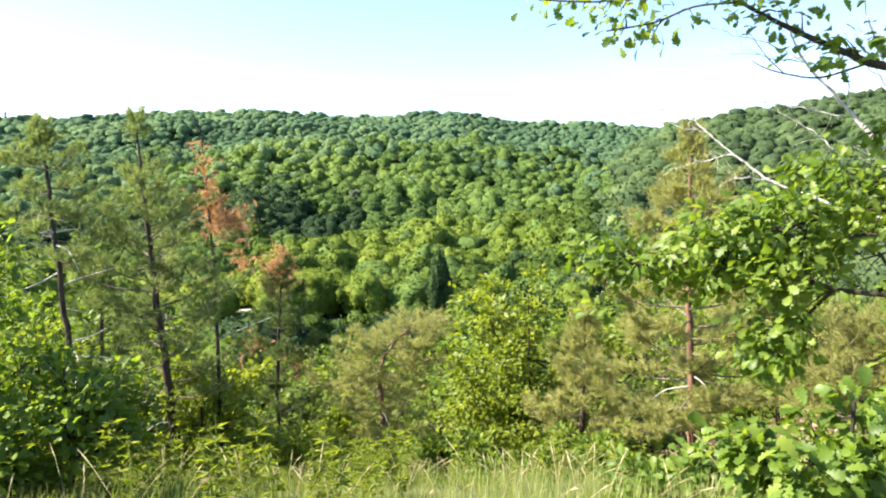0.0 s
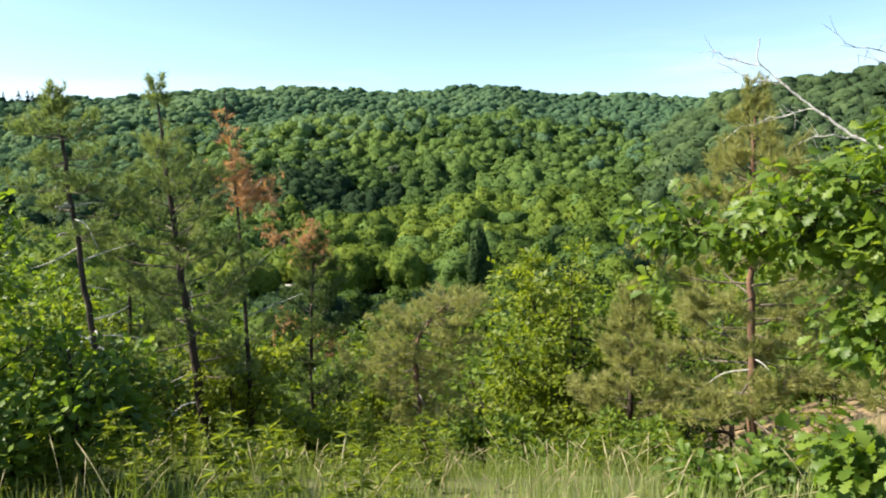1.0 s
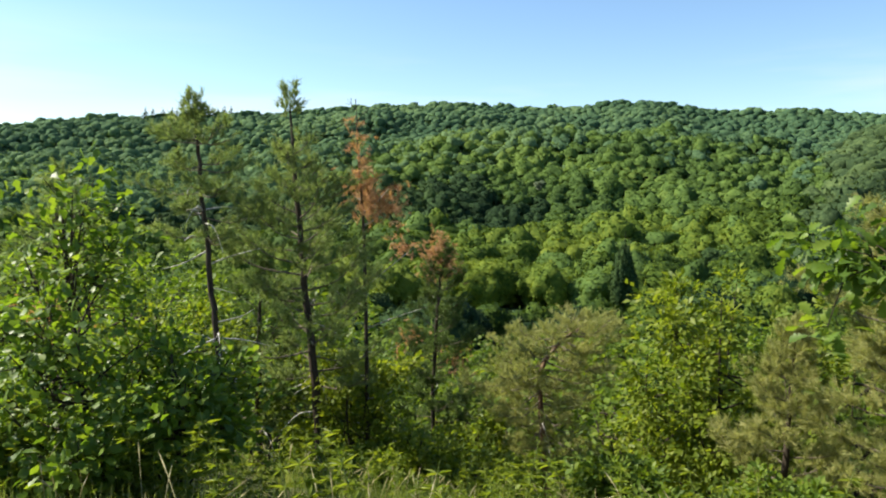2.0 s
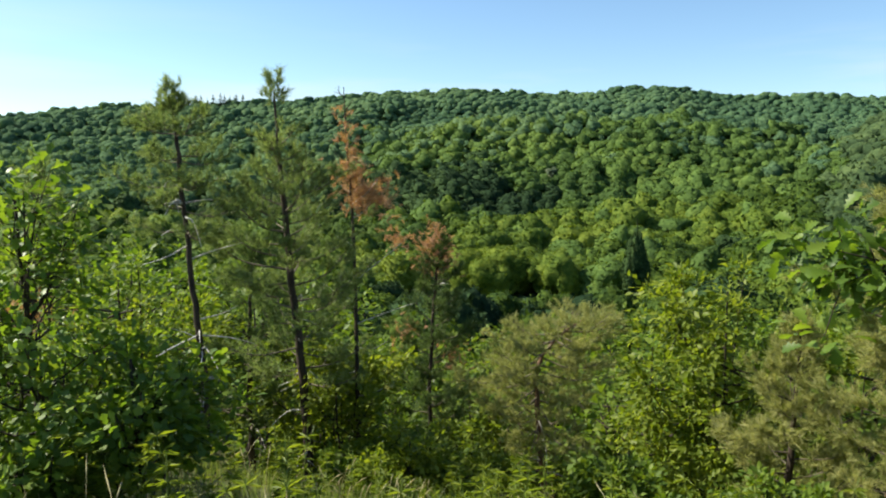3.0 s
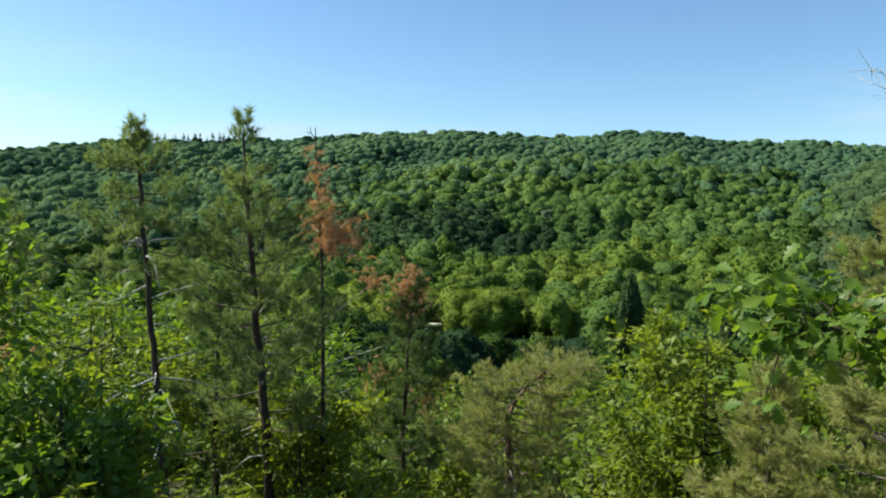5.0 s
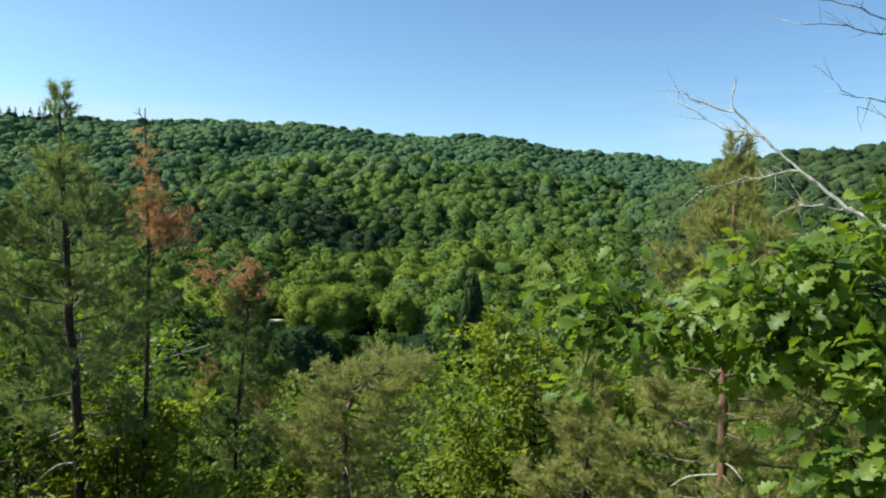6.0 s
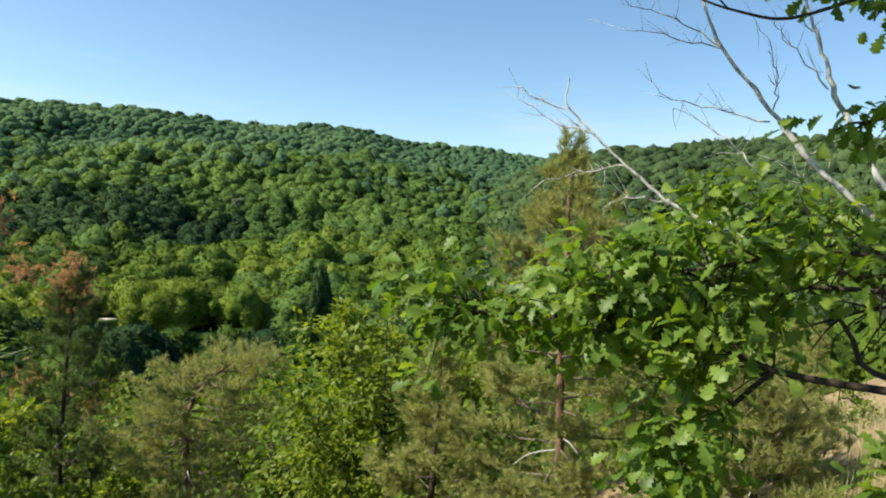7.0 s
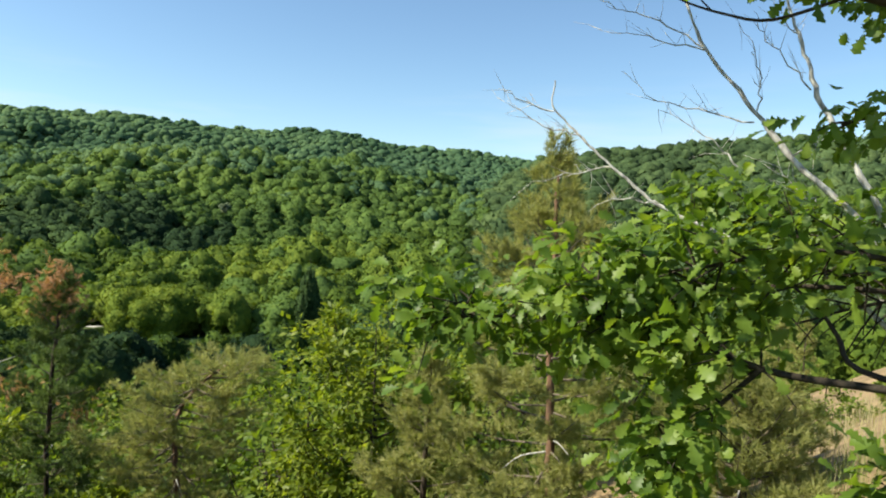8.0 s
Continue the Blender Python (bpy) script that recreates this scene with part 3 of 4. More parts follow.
        at.append(p[-1] + np.stack([s + r.normal(size=m) * 0.04, r.normal(size=m) * 0.04, -0.22 + 0.46 * u - 0.06 * abs(j - 0.6)], -1))
        way.append(r.normal(size=(m, 3)) * 0.45 + (0, 0, 1.0))
    at, way = np.concatenate(at), np.concatenate(way)
    v, f = scatter(*(TUFT_WIDE if whole else TUFT), turns(way, r.normal(size=way.shape)), tuft * r.uniform(0.75, 1.25, len(at)), at)
    tagged(part("needles", mesh_of("needles", v, f, mat), ob, smooth=False), kind="stuff")
    for j in range(bare):
        k = int(r.uniform(0.12, max(start, 0.3) + 0.15) * (n - 1))
        az = r.uniform(0, 6.28)
        L = r.uniform(0.25, 0.85)
        d = np.array([math.sin(az), math.cos(az), r.uniform(-0.55, 0.45)])
        b = bend([p[k], p[k] + d * L * 0.5 + r.normal(size=3) * 0.05, p[k] + d * L + (0, 0, -0.12) + r.normal(size=3) * 0.08], 3)
        bv, bf = tube(b, np.linspace(0.016, 0.004, len(b)), 5)
        part("dead_branch", mesh_of("dead_branch", bv, [bf], M_GREYWOOD), ob, "bare pale grey dead branch")
    return ob


def broadleaf(name, base, tall, reach, label, category, seed, mat, bark, shape=LEAF, leaf=0.1, limbs=9, twigs=7, per=34, trunk_r=0.06, crown_low=0.25, squash=1.0, group="", cone=False):
    """A broadleaf tree or bush: trunk, limbs with twigs, leaves in clumps with gaps between them."""
    r = np.random.default_rng(seed)
    ob = thing(name, base, label, category, group)
    lean = r.normal(size=2) * 0.06 * tall
    p = bend([(0, 0, -0.15), (lean[0] * 0.3, lean[1] * 0.3, tall * 0.3), (lean[0], lean[1], tall * 0.62), (lean[0] * 1.2, lean[1] * 1.2, tall * 0.93)], 5)
    v, f = tube(p, np.linspace(trunk_r, 0.012, len(p)), 8)
    part("trunk", mesh_of("trunk", v, [f], bark), ob)
    ends, every = [p[-1], p[-3]], []
    for i in range(limbs):
        h = r.uniform(crown_low * 0.5, 0.85)
        o = p[int(h * (len(p) - 1))]
        az = i * 2.4 + r.uniform(-0.6, 0.6)
        hz = tall * np.clip(r.uniform(crown_low, 0.95) + 0.05, 0, 0.97)
        wide = reach * (0.55 + 0.5 * math.sin(math.pi * min(1, max(0, (hz / tall - crown_low * 0.6) / (1.05 - crown_low * 0.6))))) * r.uniform(0.65, 1.1)
        if cone:
            hz = tall * (crown_low + (0.98 - crown_low) * r.uniform(0, 1) ** 1.25)
            wide = reach * (0.08 + 1.05 * (1 - hz / tall) ** 0.8) * r.uniform(0.55, 1.1)
            o = p[int(np.clip(hz / tall * 0.85 - 0.06, 0.05, 1) * (len(p) - 1))]
        e = np.array([lean[0] * hz / tall + math.sin(az) * wide, lean[1] + math.cos(az) * wide * squash, max(hz, o[2] + 0.1)])
        b = bend([o, (o + e) / 2 + np.array([0, 0, -0.06 * tall]) + r.normal(size=3) * 0.06 * reach, e], 4)
        lines = [(b, np.linspace(trunk_r * 0.45, 0.006, len(b)))]
        ends.append(b[-1])
        for j in range(twigs):
            q = b[int(r.uniform(0.4, 1.0) * (len(b) - 1))]
            td = unit(unit(e - o) + r.normal(size=3) * 0.9) * r.uniform(0.15, 0.42) * reach
            every.append((np.array([q, q + td * 0.5 + (0, 0, 0.02), q + td]), np.array([0.008, 0.005, 0.003])))
            ends.append(q + td)
        bv, bf = tubes(lines, 5)
        part("branch", mesh_of("branch", bv, [bf], bark), ob)
    bv, bf = tubes(every, 3)
    tagged(part("twig", mesh_of("twig", bv, [bf], bark), ob), kind="stuff")
    ends = np.array(ends)
    sp = reach * 0.05 + 0.035
    v, f = leaf_cloud(r, ends, per * 2, (sp, sp, sp * 0.7), shape, leaf, (lean[0], lean[1], tall * 0.45))
    tagged(part("crown", mesh_of("crown", v, f, mat), ob, smooth=False), kind="stuff")
    return ob


# the two living pines with bare lower trunks
pine("scots_pine", [at_ground(-5.72, 10.6, 0.2), (-5.76, 10.55, -1.4), (-5.86, 10.47, 0.4), (-5.95, 10.43, 1.85), (-6.0, 10.4, 2.5)], 0.047, 0.50,
     [(0.3, 0.95), (0.58, 0.9), (0.72, 0.7), (0.86, 0.55), (0.92, 0.2), (0.97, 0.14), (1, 0.08)], 22, M_NEEDLE, M_PINEBARK,
     "slender pine with sparse tiers of olive-green needles", 3, 0.19, 1.0, 24, (-4, 14), 3, False, 6)
pine("scots_pine", [at_ground(-4.78, 11.95, 0.2), (-4.84, 11.95, -2.2), (-5.0, 11.88, -0.2), (-5.1, 11.82, 1.4), (-5.16, 11.8, 2.72)], 0.078, 0.26,
     [(0.26, 1.2), (0.42, 1.5), (0.6, 1.3), (0.75, 0.66), (0.84, 0.36), (0.89, 0.12), (0.93, 0.04), (1, 0.03)], 50, M_NEEDLE, M_PINEBARK,
     "tall dense pine with a forked leader and dark trunk", 4, 0.20, 0.9, 14, (5, 38), 2, crown_top=0.84)
# small pine behind them, and the one with a browned top
pine("scots_pine", [at_ground(-6.9, 13.6, 0.2), (-6.9, 13.6, -2.6), (-6.75, 13.6, 0.0)], 0.07, 0.25,
     [(0.25, 1.3), (0.6, 1.0), (1, 0.15)], 30, M_NEEDLE_DARK, M_PINEBARK, "bushy dark green pine among the taller pines", 5, 0.22, 1.0, 5, (5, 45), 1)
browned = pine("scots_pine", [at_ground(-4.0, 16.2, 0.2), (-4.0, 16.2, -3.6), (-3.9, 16.2, -1.2), (-3.75, 16.25, -0.15)], 0.045, 0.12,
     [(0.12, 1.3), (0.5, 1.0), (0.75, 0.55), (1, 0.12)], 54, M_NEEDLE_DARK, M_PINEBARK, "young pine with rust-brown dying top", 6, 0.20, 1.3, 5, (5, 45), 1)


def red_needles(ob, base, boxes, seed, label):
    """Dry red needles in loose bunches round given places."""
    r = np.random.default_rng(seed)
    at = np.concatenate([np.array(c) - base + r.normal(size=(n, 3)) * np.array(s) for c, s, n in boxes])
    way = r.normal(size=at.shape) + (0, 0, -0.1)
    v, f = scatter(*TUFT_THIN, turns(way, r.normal(size=at.shape)), 0.2 * r.uniform(0.7, 1.3, len(at)), at)
    tagged(part("dead_needles", mesh_of("dead_needles", v, f, M_NEEDLE_RED), ob, label, False), kind="stuff")


red_needles(browned, np.array(browned.location), [((-3.85, 16.2, -0.02), (0.13, 0.15, 0.2), 80), ((-4.03, 16.2, -0.4), (0.17, 0.2, 0.2), 90), ((-3.6, 16.2, -0.4), (0.12, 0.2, 0.15), 40), ((-4.7, 16.0, 0.05), (0.14, 0.15, 0.14), 50), ((-4.5, 16.0, -1.9), (0.25, 0.3, 0.14), 40), ((-3.45, 16.2, -2.5), (0.2, 0.3, 0.14), 40)], 8, "rust-brown dry needles")


def dead_pine(base):
    """The standing dead pine: straight bare pole, fork, short twigs, red needles near the top."""
    r = np.random.default_rng(21)
    base = np.array(base)
    ob = thing("dead_pine", base, "standing dead pine with rust-red needles near its top", "dead tree")
    top = np.array((-4.42, 12.75, 2.85))
    line = np.array([base, (-4.22, 12.7, -2.4), (-4.25, 12.72, -0.4), (-4.3, 12.74, 0.9), (-4.38, 12.75, 1.9), top]) - base
    p = bend(line, 5)
    v, f = tube(p, np.linspace(0.05, 0.007, len(p)), 8)
    part("trunk", mesh_of("trunk", v, [f], M_PINEBARK), ob, "dark thin bare trunk")

    def on(z):
        k = int(np.argmin(np.abs(p[:, 2] + base[2] - z)))
        return p[k]
    spots = [(0.72, (0.42, 0.0, 0.50)), (0.95, (0.55, -0.2, 0.42)), (1.15, (-0.32, 0.1, 0.28)), (1.3, (0.45, 0.1, 0.3)), (1.55, (-0.26, 0.1, 0.2)), (1.75, (0.25, -0.1, 0.3)), (2.1, (-0.16, 0, 0.2)), (2.35, (0.17, 0, 0.25)), (2.55, (0.13, 0, 0.16)), (2.68, (-0.09, 0, 0.2)),
             (-0.45, (0.85, 0.1, 0.7)), (-1.05, (1.1, -0.1, 0.45)), (-0.75, (-0.7, 0.2, 0.25)), (-1.7, (0.5, 0.2, 0.1)), (-2.0, (-0.6, 0.1, 0.0)), (-2.5, (0.55, -0.2, 0.25)), (-2.9, (-0.5, 0.2, -0.1)), (-3.1, (0.4, 0.1, 0.2)), (0.2, (-0.35, 0, 0.2))]
    every = []
    for z, d in spots:
        o, d = on(z), np.array(d)
        b = bend([o, o + d * 0.5 + r.normal(size=3) * 0.03 - (0, 0, 0.05), o + d], 4)
        lines = [(b, np.linspace(0.016 if z < 1 else 0.009, 0.003, len(b)))]
        for j in range(4):
            q = b[r.integers(2, len(b))]
            t = unit(d + r.normal(size=3) * 0.5) * r.uniform(0.08, 0.25)
            every.append((np.array([q, q + t]), np.array([0.005, 0.002])))
        bv, bf = tubes(lines, 5)
        part("dead_branch", mesh_of("dead_branch", bv, [bf], M_GREYWOOD if z < 1.2 else M_PINEBARK), ob)
    bv, bf = tubes(every, 3)
    tagged(part("twig", mesh_of("twig", bv, [bf], M_PINEBARK), ob), kind="stuff")
    red_needles(ob, base, [((-4.22, 12.7, 1.30), (0.18, 0.14, 0.17), 105), ((-4.0, 12.7, 1.0), (0.21, 0.14, 0.16), 120), ((-3.74, 12.6, 1.1), (0.13, 0.1, 0.16), 50), ((-4.42, 12.7, 1.5), (0.1, 0.1, 0.1), 26), ((-4.28, 12.7, 1.85), (0.08, 0.1, 0.14), 26), ((-4.4, 12.75, 2.25), (0.07, 0.07, 0.14), 16)], 9, "dry rust-red needles")
    return ob


dead_pine(at_ground(-4.2, 12.7, 0.2))

leaning = pine("scots_pine", [at_ground(-8.9, 10.6, 0.2), (-8.9, 10.6, -1.0), (-8.75, 10.6, 0.4), (-8.65, 10.6, 1.45)], 0.05, 0.5,
     [(0.5, 0.8), (0.75, 0.6), (1, 0.12)], 20, M_NEEDLE, M_PINEBARK, "thin pine with patches of rust-brown needles", 17, 0.2, 0.9, 6, (0, 30), 1)
red_needles(leaning, np.array(leaning.location), [((-9.0, 10.6, -0.8), (0.25, 0.2, 0.22), 90)], 18, "rust-brown dry needles")

# crooked olive pine and the big pine with a reddish trunk
pine("crooked_pine", [at_ground(-1.1, 14.3, 0.2), (-1.18, 14.2, -4.3), (-1.3, 14.1, -3.0), (-1.33, 14.1, -2.1), (-1.0, 14.2, -1.5), (-0.5, 14.3, -1.15)], 0.06, 0.3,
     [(0.3, 0.8), (0.45, 1.1), (0.6, 1.35), (0.85, 1.1), (1, 0.45)], 54, M_NEEDLE_OLIVE, M_REDBARK, "crooked pine with sparse olive-grey needles", 12, 0.20, 0.85, 6, (-22, 6), 1)
pine("red_trunk_pine", [at_ground(4.25, 11.6, 0.2), (4.22, 11.5, -2.6), (4.15, 11.45, -1.2), (4.1, 11.45, 0.0), (4.1, 11.48, 1.4), (4.1, 11.5, 2.45)], 0.072, 0.18,
     [(0.18, 1.8), (0.4, 1.95), (0.55, 1.6), (0.78, 0.8), (0.89, 0.3), (0.95, 0.06), (1, 0.03)], 54, M_NEEDLE_OLIVE, M_REDBARK, "large pine with reddish trunk and olive needles", 13, 0.21, 1.35, 4, (-8, 38), 2)
pine("scots_pine", [at_ground(2.7, 13.2, 0.2), (2.7, 13.2, -3.0), (2.75, 13.3, -0.9)], 0.07, 0.1,
     [(0.1, 1.4), (0.5, 1.1), (1, 0.2)], 34, M_NEEDLE_OLIVE, M_PINEBARK, "low bushy olive-green pine on the slope", 14, 0.25, 1.0, 4, (0, 45), 1)
pine("scots_pine", [at_ground(6.4, 10.4, 0.2), (6.4, 10.4, -1.3), (6.45, 10.4, -0.7)], 0.06, 0.08,
     [(0.08, 1.2), (0.5, 1.0), (1, 0.25)], 30, M_NEEDLE_OLIVE, M_PINEBARK, "low bushy olive-grey pine beside the oak", 15, 0.25, 1.0, 5, (0, 50), 1)

pine("scots_pine", [at_ground(5.8, 9.4, 0.2), (5.8, 9.4, -1.2), (5.85, 9.4, -0.45)], 0.05, 0.08,
     [(0.08, 1.15), (0.5, 1.0), (1, 0.3)], 34, M_NEEDLE_OLIVE, M_PINEBARK, "low grey-green pine bush below the oak", 16, 0.22, 0.9, 5, (0, 50), 1)
# broadleaf trees on the slope below the grass
broadleaf("field_maple", at_ground(2.5, 18.4, 0.1), 7.1, 2.45, "young yellow-green broadleaf tree on the slope", "tree", 31, M_LIME, M_DARKBARK, LEAF, 0.19, 30, 9, 19, 0.07, 0.15)
broadleaf("field_maple", at_ground(-2.5, 13.4, 0.1), 2.0, 1.0, "bright green young tree among pines", "tree", 32, M_LIME, M_DARKBARK, LEAF, 0.13, 10, 7, 26, 0.04, 0.15)
broadleaf("field_maple", at_ground(0.5, 25.5, 0.1), 7.6, 2.4, "leafy dark green tree on the slope", "tree", 30, M_SHRUB, M_DARKBARK, LEAF, 0.18, 20, 8, 14, 0.07, 0.15)
broadleaf("hazel_bush", at_ground(0.6, 11.6, 0.1), 1.1, 1.0, "low leafy green bush at the foot of trees", "bush", 33, M_SHRUB, M_DARKBARK, LEAF, 0.11, 11, 7, 26, 0.03, 0.1)
broadleaf("hazel_bush", at_ground(-2.3, 11.2, 0.1), 0.95, 0.9, "low leafy green bush below the grass", "bush", 34, M_LIME, M_DARKBARK, LEAF, 0.10, 11, 7, 26, 0.03, 0.1)
broadleaf("hazel_bush", at_ground(2.4, 10.6, 0.1), 0.9, 1.0, "low dark green bush below the grass", "bush", 35, M_SHRUB, M_DARKBARK, LEAF, 0.11, 10, 7, 24, 0.03, 0.1)
broadleaf("hazel_bush", at_ground(-5.2, 13.6, 0.1), 3.6, 1.5, "dense green bush between pine trunks", "bush", 36, M_LIME, M_DARKBARK, LEAF, 0.13, 12, 8, 28, 0.04, 0.1)
broadleaf("hazel_bush", at_ground(-7.8, 11.6, 0.1), 2.9, 1.5, "dense yellow-green bush behind the oak", "bush", 37, M_LIME, M_DARKBARK, LEAF, 0.12, 12, 8, 28, 0.04, 0.1)
broadleaf("hazel_bush", at_ground(-3.5, 11.4, 0.1), 0.9, 0.8, "leafy green bush at the pine's foot", "bush", 38, M_SHRUB, M_DARKBARK, LEAF, 0.11, 10, 7, 24, 0.03, 0.1)

broadleaf("hazel_bush", at_ground(-4.9, 15.0, 0.1), 2.6, 1.2, "dense green bush below the browned pine", "bush", 39, M_SHRUB, M_DARKBARK, LEAF, 0.13, 12, 8, 20, 0.04, 0.1)
broadleaf("hazel_bush", at_ground(-3.6, 15.3, 0.1), 2.0, 1.0, "dense green bush below the browned pine", "bush", 40, M_SHRUB, M_DARKBARK, LEAF, 0.13, 12, 8, 20, 0.04, 0.1)

broadleaf("hazel_bush", at_ground(-4.3, 12.3, 0.1), 2.4, 0.75, "slender yellow-green bush between pine trunks", "bush", 51, M_LIME, M_DARKBARK, LEAF, 0.12, 12, 6, 12, 0.03, 0.3)
broadleaf("hazel_bush", at_ground(-2.75, 11.4, 0.1), 1.3, 0.75, "bright yellow-green bush below the grass", "bush", 52, M_LIME, M_DARKBARK, LEAF, 0.11, 12, 6, 12, 0.03, 0.1)

# the oaks at both sides of the grass
broadleaf("young_oak", at_ground(-4.75, 6.85, 0.1), 3.1, 1.35, "young oak with glossy green lobed leaves", "oak tree", 41, M_OAK, M_DARKBARK, OAK_PLAIN, 0.11, 44, 6, 6, 0.035, 0.06, cone=True)
broadleaf("young_oak", at_ground(-3.95, 7.1, 0.1), 1.7, 0.75, "low oak bush with lobed green leaves", "oak bush", 42, M_OAK, M_DARKBARK, OAK_PLAIN, 0.115, 24, 6, 6, 0.03, 0.06)
broadleaf("young_oak", at_ground(-6.3, 7.9, 0.1), 1.6, 0.9, "low oak bush with lobed green leaves", "oak bush", 43, M_OAK, M_DARKBARK, OAK_PLAIN, 0.115, 24, 6, 6, 0.03, 0.06)
broadleaf("young_oak", at_ground(2.5, 4.3, 0.1), 1.15, 0.62, "oak sapling with broad light green leaves", "oak bush", 44, M_OAK, M_DARKBARK, OAK_FINE, 0.13, 12, 7, 8, 0.02, 0.08)
broadleaf("young_oak", at_ground(3.55, 4.85, 0.1), 1.55, 0.42, "oak sapling with broad light green leaves", "oak bush", 45, M_OAK, M_DARKBARK, OAK_FINE, 0.13, 12, 7, 8, 0.02, 0.08)


broadleaf("young_oak", at_ground(2.55, 6.6, 0.1), 0.55, 0.38, "low oak sprout with bright lobed leaves", "oak bush", 46, M_OAK, M_DARKBARK, OAK_FINE, 0.12, 8, 5, 5, 0.012, 0.08)
broadleaf("young_oak", at_ground(2.0, 6.9, 0.1), 0.5, 0.3, "low oak sprout with bright lobed leaves", "oak bush", 47, M_OAK, M_DARKBARK, OAK_FINE, 0.12, 8, 5, 5, 0.012, 0.08)


broadleaf("young_oak", at_ground(-4.1, 6.1, 0.1), 0.7, 0.45, "low oak bush with sunlit lobed leaves", "oak bush", 48, M_OAK, M_DARKBARK, OAK_PLAIN, 0.115, 14, 5, 5, 0.02, 0.06)
broadleaf("young_oak", at_ground(-5.3, 5.9, 0.1), 0.8, 0.5, "low oak bush with sunlit lobed leaves", "oak bush", 49, M_OAK, M_DARKBARK, OAK_PLAIN, 0.115, 14, 5, 5, 0.02, 0.06)


def big_oak():
    """The spreading oak: trunk beside the viewpoint, long limbs reaching over the slope."""
    r = np.random.default_rng(51)
    base = np.array(at_ground(5.3, 4.5, 0.15))
    ob = thing("spreading_oak", base, "spreading oak with low limbs and lobed green leaves", "oak tree")
    tr = bend(np.array([base, (5.25, 4.5, 0.4), (5.1, 4.5, 1.4), (4.95, 4.45, 2.8), (5.1, 4.3, 4.6)]) - base, 5)
    v, f = tube(tr, np.linspace(0.17, 0.05, len(tr)), 10)
    part("trunk", mesh_of("trunk", v, [f], M_DARKBARK), ob)
    limbs = [   # line, radius, twigs, reach of twigs, leaves an end
        ([(5.2, 4.5, 0.55), (4.3, 4.85, 0.72), (3.64, 5.23, 0.76), (3.2, 5.6, 0.78), (2.75, 6.0, 0.95), (2.2, 6.4, 0.92), (1.5, 6.85, 0.82)], 0.031, 64, 0.38, 13),
        ([(5.15, 4.5, 1.0), (4.2, 4.95, 1.25), (3.5, 5.5, 1.42), (3.0, 5.95, 1.28), (2.45, 6.4, 1.12)], 0.026, 62, 0.45, 13),
        ([(3.2, 5.6, 0.78), (3.08, 5.75, 0.55), (2.95, 5.95, 0.25), (2.85, 6.1, 0.1)], 0.018, 26, 0.30, 13),
        ([(5.1, 4.5, 1.3), (4.4, 5.2, 1.3), (3.9, 5.6, 1.15), (3.5, 5.75, 1.0)], 0.014, 26, 0.40, 13),
        ([(4.3, 4.95, 1.2), (3.6, 5.9, 1.2), (3.0, 6.6, 1.0), (2.4, 7.0, 0.85)], 0.02, 60, 0.45, 13),
        ([(5.1, 4.5, 1.3), (5.3, 5.9, 1.45), (5.1, 6.9, 1.55), (4.6, 7.5, 1.62), (3.9, 7.9, 1.5)], 0.024, 70, 0.45, 13),
        ([(5.3, 5.9, 1.4), (5.1, 6.4, 1.3), (4.9, 6.9, 1.2), (4.7, 7.1, 1.2)], 0.014, 40, 0.36, 12),
        ([(4.0, 4.6, 2.9), (3.8, 5.0, 2.84), (3.62, 5.3, 2.76), (3.5, 5.4, 2.68)], 0.012, 14, 0.14, 6),
        ([(5.0, 4.45, 2.0), (3.7, 4.45, 2.25), (2.94, 4.65, 2.4), (2.75, 4.77, 2.51), (2.44, 4.93, 2.71), (2.14, 5.07, 2.93), (1.85, 5.15, 3.15)], 0.04, 18, 0.2, 5),
        ([(2.14, 5.07, 2.93), (1.85, 5.18, 2.93), (1.59, 5.26, 2.84), (1.25, 5.36, 2.80)], 0.008, 9, 0.13, 3),
        ([(2.0, 5.12, 3.02), (1.74, 5.22, 3.03), (1.19, 5.37, 3.02), (0.75, 5.45, 3.06)], 0.008, 12, 0.12, 3),
        ([(3.7, 4.45, 2.2), (3.5, 4.7, 2.12), (3.3, 4.95, 2.05), (3.14, 5.08, 2.0)], 0.009, 14, 0.15, 5),
        ([(4.95, 4.45, 2.8), (4.0, 4.6, 3.3), (3.0, 4.9, 3.5), (2.4, 5.1, 3.45)], 0.04, 24, 0.4, 5),
        # next five: unseen limbs added overhead to shade the leaves to their right
        ([(3.4, 4.75, 3.6), (2.4, 4.95, 4.2), (1.6, 5.0, 4.6), (0.9, 5.0, 4.8)], 0.03, 60, 0.45, 7),
        ([(4.0, 4.6, 3.5), (3.2, 5.3, 4.2), (2.4, 5.8, 4.7), (1.6, 6.2, 5.0)], 0.03, 60, 0.5, 7),
        ([(4.95, 4.45, 3.0), (3.6, 5.1, 4.2), (2.2, 5.8, 4.8), (1.0, 6.4, 5.0)], 0.04, 80, 0.6, 10),
        ([(3.6, 5.1, 4.2), (2.9, 6.1, 4.8), (2.0, 7.0, 5.1), (1.2, 7.6, 5.2)], 0.03, 80, 0.6, 10),
        ([(2.9, 4.8, 3.9), (1.8, 4.8, 4.5), (0.7, 4.7, 4.8), (-0.3, 4.6, 4.85)], 0.03, 80, 0.6, 10),
        ([(5.0, 4.4, 3.2), (4.6, 3.4, 3.9), (4.2, 2.6, 4.2)], 0.04, 30, 0.6, 5),
